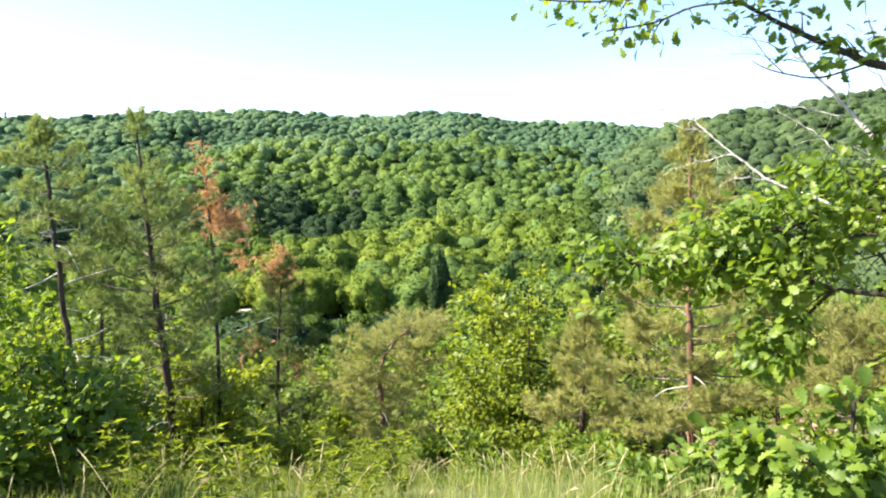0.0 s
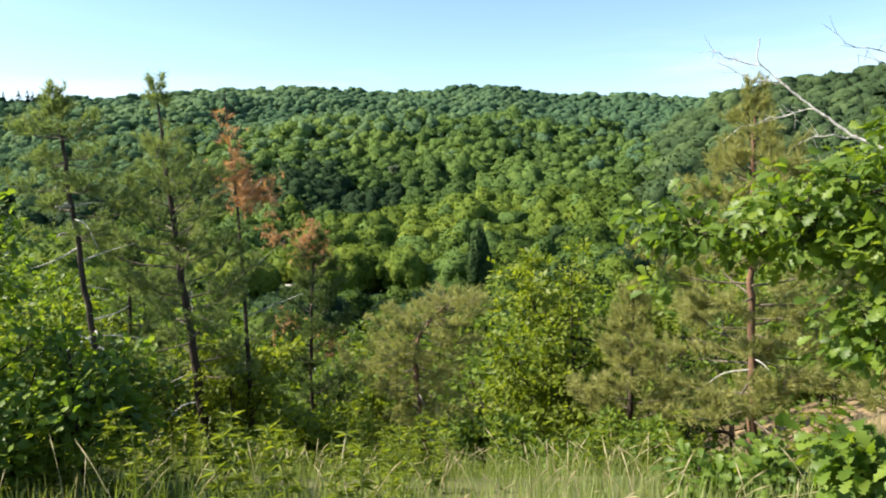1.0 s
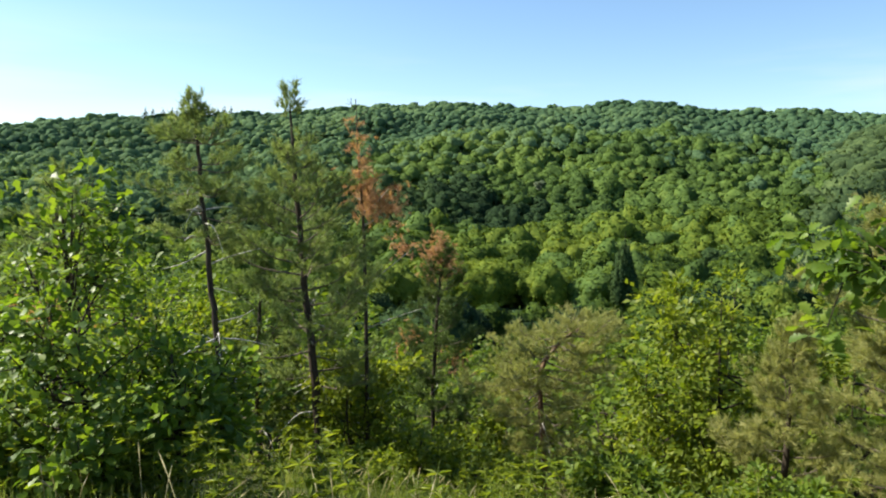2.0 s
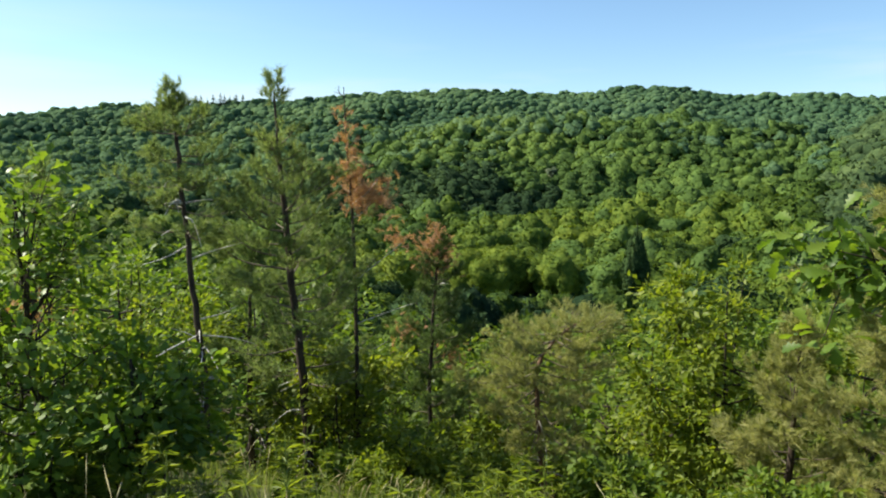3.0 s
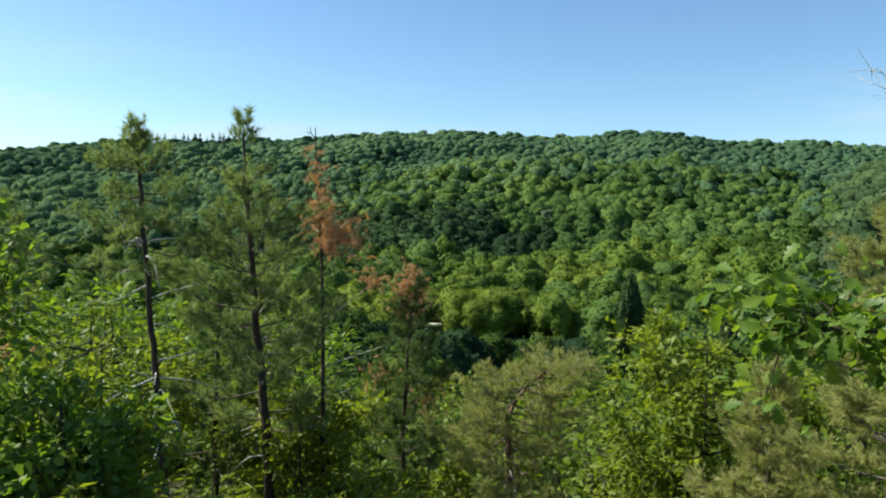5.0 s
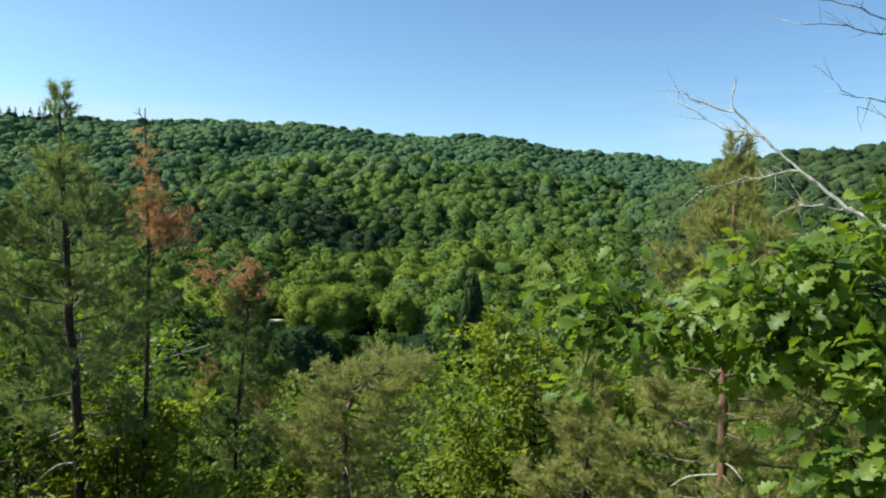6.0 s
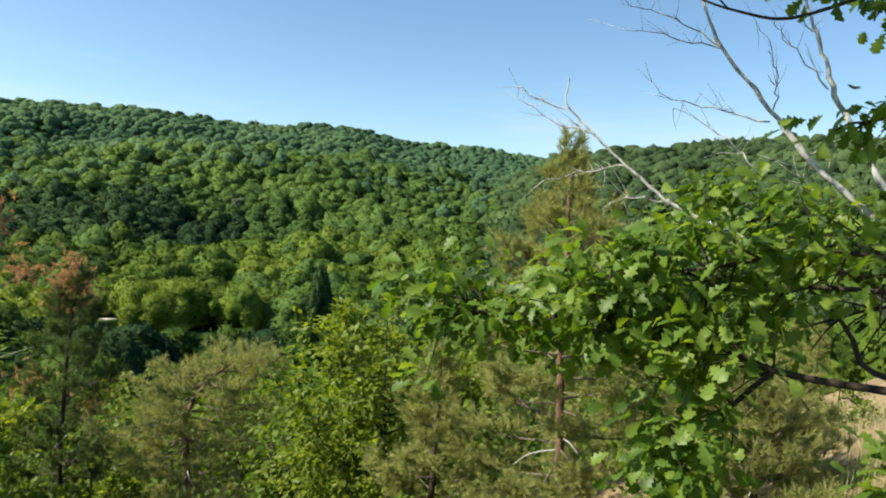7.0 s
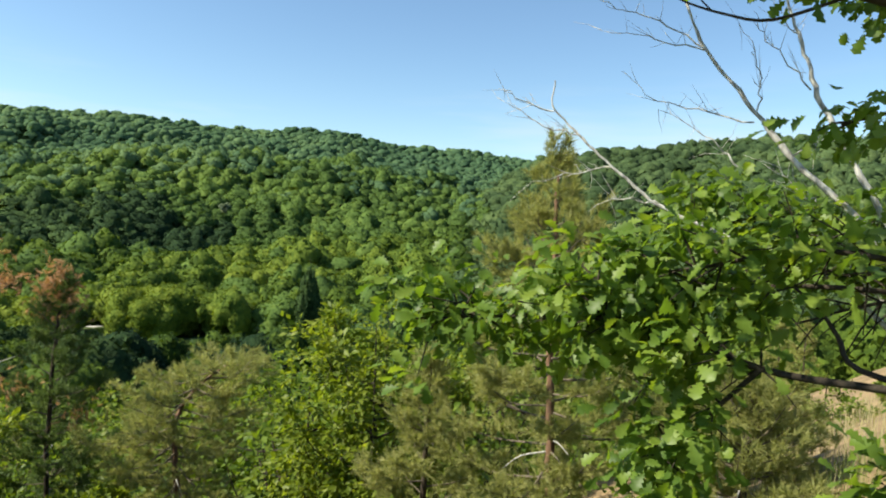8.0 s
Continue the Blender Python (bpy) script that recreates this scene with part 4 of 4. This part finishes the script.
        ([(5.05, 4.35, 3.8), (4.4, 4.6, 4.5), (3.7, 4.7, 4.9)], 0.04, 30, 0.6, 5),
        ([(5.1, 4.3, 4.4), (5.6, 4.6, 5.2), (5.9, 4.8, 5.6)], 0.04, 30, 0.7, 5),
    ]
    bare = bend(np.array([(2.88, 4.72, 2.44), (2.68, 4.95, 2.38), (2.5, 5.03, 2.41), (2.35, 5.1, 2.47), (2.26, 5.13, 2.53)]) - base, 4)
    v, f = tubes([(bare, np.linspace(0.009, 0.003, len(bare))), (np.array([bare[9], bare[9] + (-0.1, 0.05, 0.12), bare[9] + (-0.22, 0.08, 0.3)]), np.array([0.004, 0.003, 0.002]))], 5)
    part("bare_twig", mesh_of("bare_twig", v, [f], M_DARKBARK), ob, "thin bare drooping twig")
    fork = bend(np.array([(4.0, 5.05, 0.74), (3.62, 5.4, 0.82), (3.58, 5.52, 0.97), (3.5, 5.6, 1.12), (3.3, 5.7, 1.3)]) - base, 4)
    v, f = tube(fork, np.linspace(0.02, 0.006, len(fork)), 6)
    part("limb", mesh_of("limb", v, [f], M_DARKBARK), ob)
    singles, joined_at, joined_rot, joined_s, every = [], [], [], [], []
    high_at, high_rot, high_s = [], [], []
    for k, (line, rad0, n, reach, per) in enumerate(limbs):
        b = bend(np.array(line) - base, 5)
        lines = [(b, np.linspace(rad0, 0.007, len(b)))]
        ends = [b[-1], b[-2]]
        for j in range(n):
            s = r.uniform(0.33 if k else 0.5, 1.0)
            q = b[int(s * (len(b) - 1))]
            ahead = unit(b[-1] - b[0])
            td = unit(ahead * 0.7 + r.normal(size=3) * (0.8, 0.8, 0.7)) * reach * r.uniform(0.35, 1.15)
            every.append((np.array([q, q + td * 0.5 + (0, 0, 0.02), q + td]), np.array([0.008, 0.005, 0.003])))
            ends.append(q + td)
        bv, bf = tubes(lines, 6)
        part("limb", mesh_of("limb", bv, [bf], M_DARKBARK), ob)
        ends = np.repeat(np.array(ends), per * 2 if 1.9 < line[-1][2] < 3.4 else per, axis=0)
        p = ends + r.normal(size=ends.shape) * (0.085, 0.085, 0.055)
        nrm = unit(np.array([0, -0.15, 0.65]) + 0.35 * np.array(SUN_DIR) + r.normal(size=p.shape) * 0.5)
        ahead = unit(unit(p - ends) + 0.5 * unit(b[-1] - b[0]) + r.normal(size=p.shape) * 0.6 - (0, 0, 0.3))
        w = p + base
        keep = ~((w[:, 0] > 3.45) & (w[:, 1] < 6.2) & (w[:, 2] < 1.4) | (w[:, 2] < 0.72) & (w[:, 0] > 3.12) | (w[:, 1] > 6.2) & (w[:, 0] > 3.9) & (w[:, 2] < 1.12))
        p, nrm, ahead = p[keep], nrm[keep], ahead[keep]
        rot, s = turns(ahead, nrm), (0.085 if 1.9 < line[-1][2] < 3.4 else 0.118) * r.uniform(0.6, 1.3, len(p))
        take = 0
        if line[-1][2] > 3.4:
            high_at.append(p)
            high_rot.append(rot)
            high_s.append(s)
            continue
        for i in range(len(p)):
            if k in (0, 2) and len(singles) < 300 and take < 215 and p[i][0] + base[0] < 2.9:
                singles.append((p[i], rot[i], s[i]))
                take += 1
            else:
                joined_at.append(p[i])
                joined_rot.append(rot[i])
                joined_s.append(s[i])
    v, f = tubes(every, 4)
    tagged(part("twig", mesh_of("twig", v, [f], M_DARKBARK), ob), kind="stuff")
    v, f = scatter(*OAK_FINE, np.array(joined_rot), np.array(joined_s), np.array(joined_at))
    tagged(part("foliage", mesh_of("foliage", v, f, M_OAK), ob, smooth=False), kind="stuff")
    # leaves of the unseen upper limbs, most of them added to cast shade
    v, f = scatter(*OAK_PLAIN, np.concatenate(high_rot), np.concatenate(high_s), np.concatenate(high_at))
    tagged(part("canopy", mesh_of("canopy", v, f, M_OAK), ob, smooth=False), kind="stuff")
    leaf = mesh_of("leaf", *OAK_FINE, M_OAK_PIECE)
    for p, rot, s in singles:
        o = part("leaf", leaf, ob, smooth=False)
        o.matrix_basis = Matrix.Translation(p) @ Matrix(rot.tolist()).to_4x4() @ Matrix.Diagonal((s, s, s, 1))
    return ob


big_oak()


def bare_tree():
    """The leafless grey tree behind the oak."""
    r = np.random.default_rng(61)
    base = np.array(at_ground(5.9, 6.6, 0.15))
    ob = thing("dead_tree", base, "leafless dead tree with pale grey branches", "dead tree")
    stems = [
        ([base, (5.4, 6.5, 0.6), (4.87, 6.81, 1.54), (4.47, 7.15, 2.06), (4.22, 7.32, 2.45), (3.89, 7.53, 2.95), (3.73, 7.62, 3.37), (3.62, 7.7, 3.75)], 0.037),
        ([(5.75, 6.55, 0.1), (5.2, 6.6, 1.1), (4.82, 6.86, 1.94), (4.6, 7.05, 2.49), (4.48, 7.13, 2.88), (4.36, 7.22, 3.32), (4.28, 7.28, 3.7)], 0.032),
        ([(5.7, 6.6, 0.2), (4.8, 7.05, 1.15), (4.13, 7.38, 1.44), (3.65, 7.66, 1.67), (3.28, 7.84, 1.99), (3.01, 7.95, 2.25), (2.8, 8.03, 2.48), (2.8, 8.02, 2.7)], 0.021),
    ]
    for line, rad0 in stems:
        b = bend(np.array(line) - base, 6)
        b[2:-1] += r.normal(size=(len(b) - 3, 3)) * 0.006
        v, f = tube(b, np.linspace(rad0, 0.005, len(b)) * r.uniform(0.8, 1.22, len(b)), 7)
        part("stem", mesh_of("stem", v, [f], M_GREYWOOD), ob)
    side = [
        [(3.89, 7.53, 2.95), (3.56, 7.70, 3.19), (3.29, 7.83, 3.29), (3.03, 7.94, 3.39)],
        [(3.89, 7.53, 2.94), (3.55, 7.71, 3.05), (3.16, 7.89, 3.11)],
        [(4.22, 7.32, 2.36), (3.86, 7.55, 2.46), (3.54, 7.72, 2.56), (3.36, 7.80, 2.74)],
        [(4.14, 7.38, 2.01), (3.97, 7.48, 2.21), (3.61, 7.68, 2.48)],
        [(4.53, 7.10, 2.60), (4.41, 7.19, 2.80), (4.23, 7.31, 3.05), (4.19, 7.34, 3.23)],
        [(4.46, 7.15, 2.99), (4.38, 7.2, 3.1), (4.30, 7.26, 3.24)],
        [(3.01, 7.95, 2.25), (2.74, 8.04, 2.31), (2.4, 8.14, 2.5)],
        [(2.80, 8.02, 2.44), (2.54, 8.10, 2.52), (2.37, 8.15, 2.64)],
        [(3.29, 7.84, 1.98), (2.99, 7.96, 1.92), (2.67, 8.07, 1.83)],
        [(3.65, 7.66, 1.67), (3.38, 7.79, 1.72), (3.18, 7.88, 1.66)],
        [(4.23, 7.31, 2.45), (4.24, 7.31, 2.67), (4.19, 7.34, 2.90), (4.12, 7.39, 3.12)],
        [(5.1, 6.65, 1.0), (4.79, 6.89, 1.11), (4.63, 7.02, 1.24)],
        [(4.60, 7.05, 1.75), (4.50, 7.12, 1.82), (4.37, 7.21, 2.01)],
        [(4.45, 7.15, 2.1), (4.58, 7.06, 2.19), (4.73, 6.94, 2.23)],
    ]
    every = []
    for line in side:
        b = bend(np.array(line) - base, 5)
        b[1:] += r.normal(size=(len(b) - 1, 3)) * 0.012
        lines = [(b, np.linspace(0.0075, 0.002, len(b)))]
        d = unit(b[-1] - b[0])
        for j in range(11):
            q = b[r.integers(2, len(b))]
            t = unit(d + r.normal(size=3) * 0.75 + (0, 0, 0.3)) * r.uniform(0.1, 0.3)
            every.append((np.array([q, q + t * 0.5 + r.normal(size=3) * 0.01, q + t]), np.array([0.003, 0.002, 0.001])))
        bv, bf = tubes(lines, 5)
        part("branch", mesh_of("branch", bv, [bf], M_GREYWOOD), ob)
    bv, bf = tubes(every, 3)
    tagged(part("twig", mesh_of("twig", bv, [bf], M_GREYWOOD), ob), kind="stuff")
    return ob


bare_tree()


# ---- trees further down the slope ----
kinds = [broadleaf("slope_tree", (0, -30 - 6 * k, 0), 6.0, 2.3 + 0.2 * k, "leafy green tree on the wooded slope", "tree", 70 + k, m, M_DARKBARK, LEAF, 0.23, 14, 5, 9, 0.09, 0.15, group="trees on the slope")
         for k, m in enumerate((M_SHRUB, M_LIME, M_SHRUB, M_OAK))]
kinds.append(pine("slope_pine", [(0, -60, 0), (0.1, -60, 3), (0, -60, 6)], 0.08, 0.1, [(0.1, 1.7), (0.5, 1.3), (1, 0.2)], 32, M_NEEDLE_OLIVE, M_PINEBARK, "olive-green pine on the wooded slope", 77, 0.40, 0.28, 2, (0, 45), 1, True))
kinds.append(pine("slope_pine", [(0, -66, 0), (0.1, -66, 3), (0, -66, 6)], 0.08, 0.1, [(0.1, 1.8), (0.5, 1.3), (1, 0.2)], 32, M_NEEDLE_DARK, M_PINEBARK, "dark green pine on the wooded slope", 78, 0.40, 0.28, 2, (0, 45), 1, True))
x, y, d, az = sown(19, 48, 3.9, -58, 54)
order = np.argsort(d)
used = set()
for i in order:
    g = float(height(x[i], y[i]))
    limit = 1.5 + d[i] * math.tan(radians(np.interp(az[i], SLOPE_AZ, SLOPE_EL) + RNG.normal() * 0.5)) - g
    tall = min(limit, RNG.uniform(5.0, 9.5) + 0.03 * d[i])
    if tall < 1.6 or RNG.uniform() > 0.85 or (az[i] > 27 and d[i] < 40):
        continue
    k = int(RNG.integers(0, 4)) if RNG.uniform() < 0.86 else int(RNG.integers(4, 6))
    s = tall / 6.0
    w = s * RNG.uniform(0.95, 1.3)
    m = pose(x[i], y[i], g - 0.1, 0, 0, RNG.uniform(0, 360)) @ Matrix.Diagonal((w, w, s, 1))
    if k not in used:
        kinds[k].matrix_basis = m
        used.add(k)
    else:
        copy_thing(kinds[k], m).matrix_basis = m

# ---- grass and weeds ----
def blades(r, x, y, tall, lean=0.35):
    n = len(x)
    tv = np.array([(-0.009, 0, 0), (0.009, 0, 0), (0.008, 0.06, 0.55), (-0.008, 0.06, 0.55), (0, 0.22, 1.0)])
    th, le = r.uniform(0, 2 * np.pi, n), r.normal(0, lean, n)
    c, s, cl, sl = np.cos(th), np.sin(th), np.cos(le), np.sin(le)
    rot = np.zeros((n, 3, 3))
    rot[:, 0, 0], rot[:, 0, 1], rot[:, 0, 2] = c, -s * cl, s * sl
    rot[:, 1, 0], rot[:, 1, 1], rot[:, 1, 2] = s, c * cl, -c * sl
    rot[:, 2, 1], rot[:, 2, 2] = sl, cl
    at = np.stack([x, y, height(x, y) - 0.02], -1)
    return scatter(tv, [np.array([(0, 1, 2, 3)]), np.array([(3, 2, 4)])], rot, tall, at)


n = 92000
bx, by = RNG.uniform(-11, 9, n), RNG.uniform(-8.0, 10.8, n)
keep = RNG.uniform(0, 1, n) < (0.35 + 0.65 * smooth(3.5, 6, by)) * smooth(-9, -4, by + 1.5 * waves(bx, by, 4, 14)) * (1 - smooth(6.5, 9, np.abs(bx) + 0.8 * waves(bx, by, 3, 15)) * 0.8)
bx, by = bx[keep], by[keep]
v, f = blades(RNG, bx, by, RNG.uniform(0.22, 0.50, len(bx)) * (0.75 + 0.35 * waves(bx, by, 1.6, 12)))
tagged(part("grass", mesh_of("grass", v, f, M_GRASS), None, smooth=False), "long pale green meadow grass on the slope", "grass", kind="stuff")


def seed_stems(n):
    r = np.random.default_rng(91)
    v, f, k = [], [], 0
    for i in range(n):
        x, y = r.uniform(-5.5, 5.0), r.uniform(5.2, 9.8)
        g = np.array(at_ground(x, y, 0.02))
        h = r.uniform(0.3, 0.56)
        lean = r.normal(size=2) * 0.14
        p = g + np.array([(0, 0, 0), (lean[0] * 0.3, lean[1] * 0.3, h * 0.5), (lean[0], lean[1], h * 0.82), (lean[0] * 1.25, lean[1] * 1.25, h * 0.9), (lean[0] * 1.6, lean[1] * 1.6, h)])
        a, q = tube(p, [0.0025, 0.002, 0.003, 0.007, 0.001], 4)
        v.append(a)
        f.append(q + k)
        k += len(a)
    return mesh_of("grass_stems", np.concatenate(v), [np.concatenate(f)], M_STRAW)


tagged(part("grass_stems", seed_stems(420), None), "dry straw-coloured grass stems with seed heads", "grass", kind="stuff")


def weed(seed):
    r = np.random.default_rng(seed)
    ob = thing("tall_weed", (0, 0, 0), "tall green weed with narrow leaves in the grass", "weed", "weeds along the grass edge")
    p = bend([(0, 0, -0.03), (0.02, 0.01, 0.35), (r.normal() * 0.05, r.normal() * 0.05, 0.8)], 4)
    v, f = tube(p, np.linspace(0.007, 0.003, len(p)), 5)
    part("stalk", mesh_of("stalk", v, [f], M_GRASS), ob)
    n = 90
    h = r.uniform(0.12, 1.0, n)
    at = p[(h * (len(p) - 1)).astype(int)]
    th = np.arange(n) * 2.4
    ahead = np.stack([np.cos(th), np.sin(th), r.uniform(-0.1, 0.7, n)], -1)
    v, f = scatter(*LANCE, turns(ahead, np.tile((0, 0, 1.0), (n, 1)) + r.normal(size=(n, 3)) * 0.35), r.uniform(0.09, 0.17, n) * (1.15 - 0.4 * h), at)
    part("leaves", mesh_of("leaves", v, f, M_LIME), ob, smooth=False)
    return ob


weeds = [weed(101 + k) for k in range(4)]
r = np.random.default_rng(110)
for i in range(96):
    left = i % 3
    x0 = r.uniform(-5.5, -0.3) if left else r.uniform(-1, 5)
    y0 = (r.uniform(5.3, 6.6) if i % 4 == 0 else r.uniform(5.8, 10.2)) if left else r.uniform(8.8, 10.6)
    s = r.uniform(0.7, 1.25)
    m = pose(*at_ground(x0, y0), 0, 0, r.uniform(0, 360)) @ Matrix.Diagonal((s, s, s, 1))
    if i < 4:
        weeds[i].matrix_basis = m
    else:
        copy_thing(weeds[i % 4], m).matrix_basis = m


# ---- single trees across the valley ----
def lone_tree(name, x, y, radius, tall, mat, label, seed, tone=0.5):
    """A grown tree far off: a short stem under a broad crown of several leaf-covered domes."""
    g = np.array(at_ground(x, y, 0.3))
    ob = thing(name, g, label, "tree")
    r = np.random.default_rng(seed)
    tv, tf = crown_shape(seed, 3, 1.0, 50, 0.32, 800, 0.075, FLAKE_SMALL, 0.06, 0.14)
    n = 11
    th = r.uniform(0, 6.28) + np.arange(n) * 2.4
    far = radius * np.sqrt((np.arange(n) + 0.3) / n) * r.uniform(0.65, 0.95, n)
    size = radius * r.uniform(0.36, 0.52, n)
    top = tall * (1.02 - 0.42 * (far / radius) ** 2) * r.uniform(0.82, 1.05, n)
    rot = np.zeros((n, 3, 3))
    rot[:, 0, 0], rot[:, 0, 1], rot[:, 1, 0], rot[:, 1, 1] = np.cos(th * 3), -np.sin(th * 3), np.sin(th * 3), np.cos(th * 3)
    rot[:, 2, 2] = 1.0
    at = np.stack([np.cos(th) * far, np.sin(th) * far, np.clip(top - 1.8 * size, 0, None)], -1)
    size[0], at[0], rot[0, 2, 2] = 0.82 * radius, (0, 0, 0), 0.8 * tall / (1.45 * radius)
    v, f = scatter(tv, tf, rot, size, at)
    shade = np.repeat(np.clip(tone + r.uniform(-0.15, 0.15, n), 0, 1), len(tv))
    tagged(part("crown", mesh_of("crown", v, f, mat, shade), ob), kind="stuff")
    v, f = tube(np.array([(0, 0, -0.3), (0.1, 0, tall * 0.3), (0, 0.1, tall * 0.6)]), [0.35, 0.28, 0.12], 7)
    part("trunk", mesh_of("trunk", v, [f], M_DARKBARK), ob)
    return ob


def poplar(x, y, radius, tall, seed):
    """A column of upright leafy shoots round one stem."""
    r = np.random.default_rng(seed)
    g = np.array(at_ground(x, y, 0.3))
    ob = thing("poplar", g, "tall narrow dark green poplar in the valley", "tree")
    v, f = tube(np.array([(0, 0, -0.3), (0.1, 0, tall * 0.4), (0, 0.1, tall * 0.9)]), [0.4, 0.3, 0.05], 7)
    part("trunk", mesh_of("trunk", v, [f], M_DARKBARK), ob)
    tv, tf = crown_shape(seed, 3, 3.0, 46, 0.34, 900, 0.11, FLAKE_SMALL, 0.07, 0.14, 0.0)
    n = 5
    th = np.arange(n) * 2.4
    rot = np.zeros((n, 3, 3))
    rot[:, 0, 0], rot[:, 0, 1], rot[:, 1, 0], rot[:, 1, 1] = np.cos(th), -np.sin(th), np.sin(th), np.cos(th)
    rot[:, 2, 2] = tall / (radius * 0.62 * 5.6) * np.array([1.0, 0.92, 0.85, 0.78, 0.7])
    far = radius * np.array([0.0, 0.16, 0.2, 0.22, 0.24])
    at = np.stack([np.cos(th * 1.3) * far, np.sin(th * 1.3) * far, np.zeros(n)], -1)
    v, f = scatter(tv, tf, rot, radius * 0.62 * np.ones(n), at)
    tagged(part("crown", mesh_of("crown", v, f, M_DARKWOODS, np.repeat(r.uniform(0.55, 0.85, n), len(tv))), ob), kind="stuff")
    return ob


poplar(-1.2, 211.8, 5.0, 29.5, 121)
lone_tree("dark_tree", 34.0, 322, 8.0, 14, M_DARKWOODS, "broad dark green tree at the glade's edge", 129, 0.6)
lone_tree("round_tree", -48, 230, 13.0, 18, M_LIMEWOOD, "broad rounded bright green tree beside the track", 123, 0.6)
lone_tree("round_tree", -31, 232, 11, 15.5, M_GROVE, "broad rounded green tree in the valley", 124, 0.45)
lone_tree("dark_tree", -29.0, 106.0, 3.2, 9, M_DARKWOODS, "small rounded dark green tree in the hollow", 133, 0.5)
lone_tree("pale_tree", -60.5, 477, 4.5, 12, M_PALE, "pale grey-green tree among darker woods", 125)
lone_tree("round_tree", 28.3, 226.9, 4.0, 11, M_GROVE, "small rounded green tree at the glade's edge", 126)


def track_bit(x, y, long, wide, turn):
    """A short stretch of pale gravel track with uneven edges."""
    r = np.random.default_rng(131)
    u = np.linspace(-0.5, 0.5, 12)
    c, s = math.cos(turn), math.sin(turn)
    v = []
    for side in (-1, 0, 1):
        px, py = u * long, side * wide * 0.5 * r.uniform(0.8, 1.2, len(u))
        wx, wy = x + c * px - s * py, y + s * px + c * py
        v.append(np.stack([wx, wy, height(wx, wy) + 0.25 + 0.12 * (side == 0)], -1))
    n = len(u)
    k = np.arange(n - 1)
    q = np.concatenate([np.stack([o + k, o + k + 1, o + n + k + 1, o + n + k], -1) for o in (0, n)])
    return tagged(part("track", mesh_of("track", np.concatenate(v), [q], M_ROCK)), "pale gravel track in the valley", "track", kind="structure")


track_bit(-69, 254, 16, 5, 0.9)
lone_tree("russet_tree", 52, 322, 4.6, 11, M_RUSSET, "russet-brown tree among green woods", 127, 0.4)
lone_tree("russet_tree", 40, 300, 3.4, 8, M_RUSSET, "small russet-brown tree among green woods", 128, 0.6)


def spruce(x, y, tall, seed):
    """A far spruce: stem and ragged whorls that narrow to a tip."""
    r = np.random.default_rng(seed)
    ob = thing("spruce", at_ground(x, y, 0.3), "dark pointed spruce standing on the ridge", "spruce", "spruces on the ridge")
    v, f = tube(np.array([(0, 0, 0), (0, 0, tall * 0.5), (0, 0, tall)]), [0.2, 0.14, 0.03], 6)
    part("trunk", mesh_of("trunk", v, [f], M_DARKBARK), ob)
    v, f = [], []
    for i in range(150):
        h = r.uniform(0.12, 1.0)
        th, reach = r.uniform(0, 6.28), tall * 0.42 * (1.03 - h) * r.uniform(0.7, 1.15) + 0.1
        o, e = np.array([0, 0, h * tall]), np.array([math.cos(th) * reach, math.sin(th) * reach, h * tall - 0.35 * reach])
        w = np.array([-math.sin(th), math.cos(th), 0]) * (0.2 * reach + 0.12)
        v += [o, e - w, e + (e - o) * 0.15, e + w]
        f.append((4 * i, 4 * i + 1, 4 * i + 2, 4 * i + 3))
    tagged(part("crown", mesh_of("crown", np.array(v), [np.array(f)], M_DARKWOODS, np.full(len(v), 0.4)), ob, smooth=False), kind="stuff")
    return ob


firs = [spruce(0, -80 - 5 * k, 13, 140 + k) for k in range(3)]
r = np.random.default_rng(150)
for i in range(17):
    a = radians(-38.0 + 6.0 * i / 16 + r.uniform(-0.2, 0.2))
    x0, y0 = 856 * math.sin(a), 856 * math.cos(a)
    k = r.uniform(0.75, 1.25)
    m = pose(*at_ground(x0, y0, 0.5), 0, 0, r.uniform(0, 360)) @ Matrix.Diagonal((k, k, k, 1))
    if i < 3:
        firs[i].matrix_basis = m
    else:
        copy_thing(firs[i % 3], m).matrix_basis = m

# dry grass and bushes on the slope beyond the oak
r = np.random.default_rng(160)
dx, dy = r.uniform(5.6, 20, 7000), r.uniform(5.0, 24, 7000)
v, f = blades(r, dx, dy, r.uniform(0.25, 0.5, len(dx)) * 1.2)
tagged(part("dry_grass", mesh_of("dry_grass", v, f, M_STRAW), None, smooth=False), "dry tan grass on the slope beyond the oak", "grass", kind="stuff")
for k, (bx0, by0, h) in enumerate([(13.0, 13.2, 1.0), (13.5, 17.5, 1.6), (7.4, 12.6, 1.0), (9.4, 10.6, 0.5), (10.8, 12.0, 0.6), (8.8, 9.2, 0.4)]):
    broadleaf("hazel_bush", at_ground(bx0, by0, 0.1), h, h * 0.7, "round green bush on the dry slope", "bush", 170 + k, M_SHRUB if k % 2 else M_LIME, M_DARKBARK, LEAF, 0.12, 9, 6, 12, 0.03, 0.1)
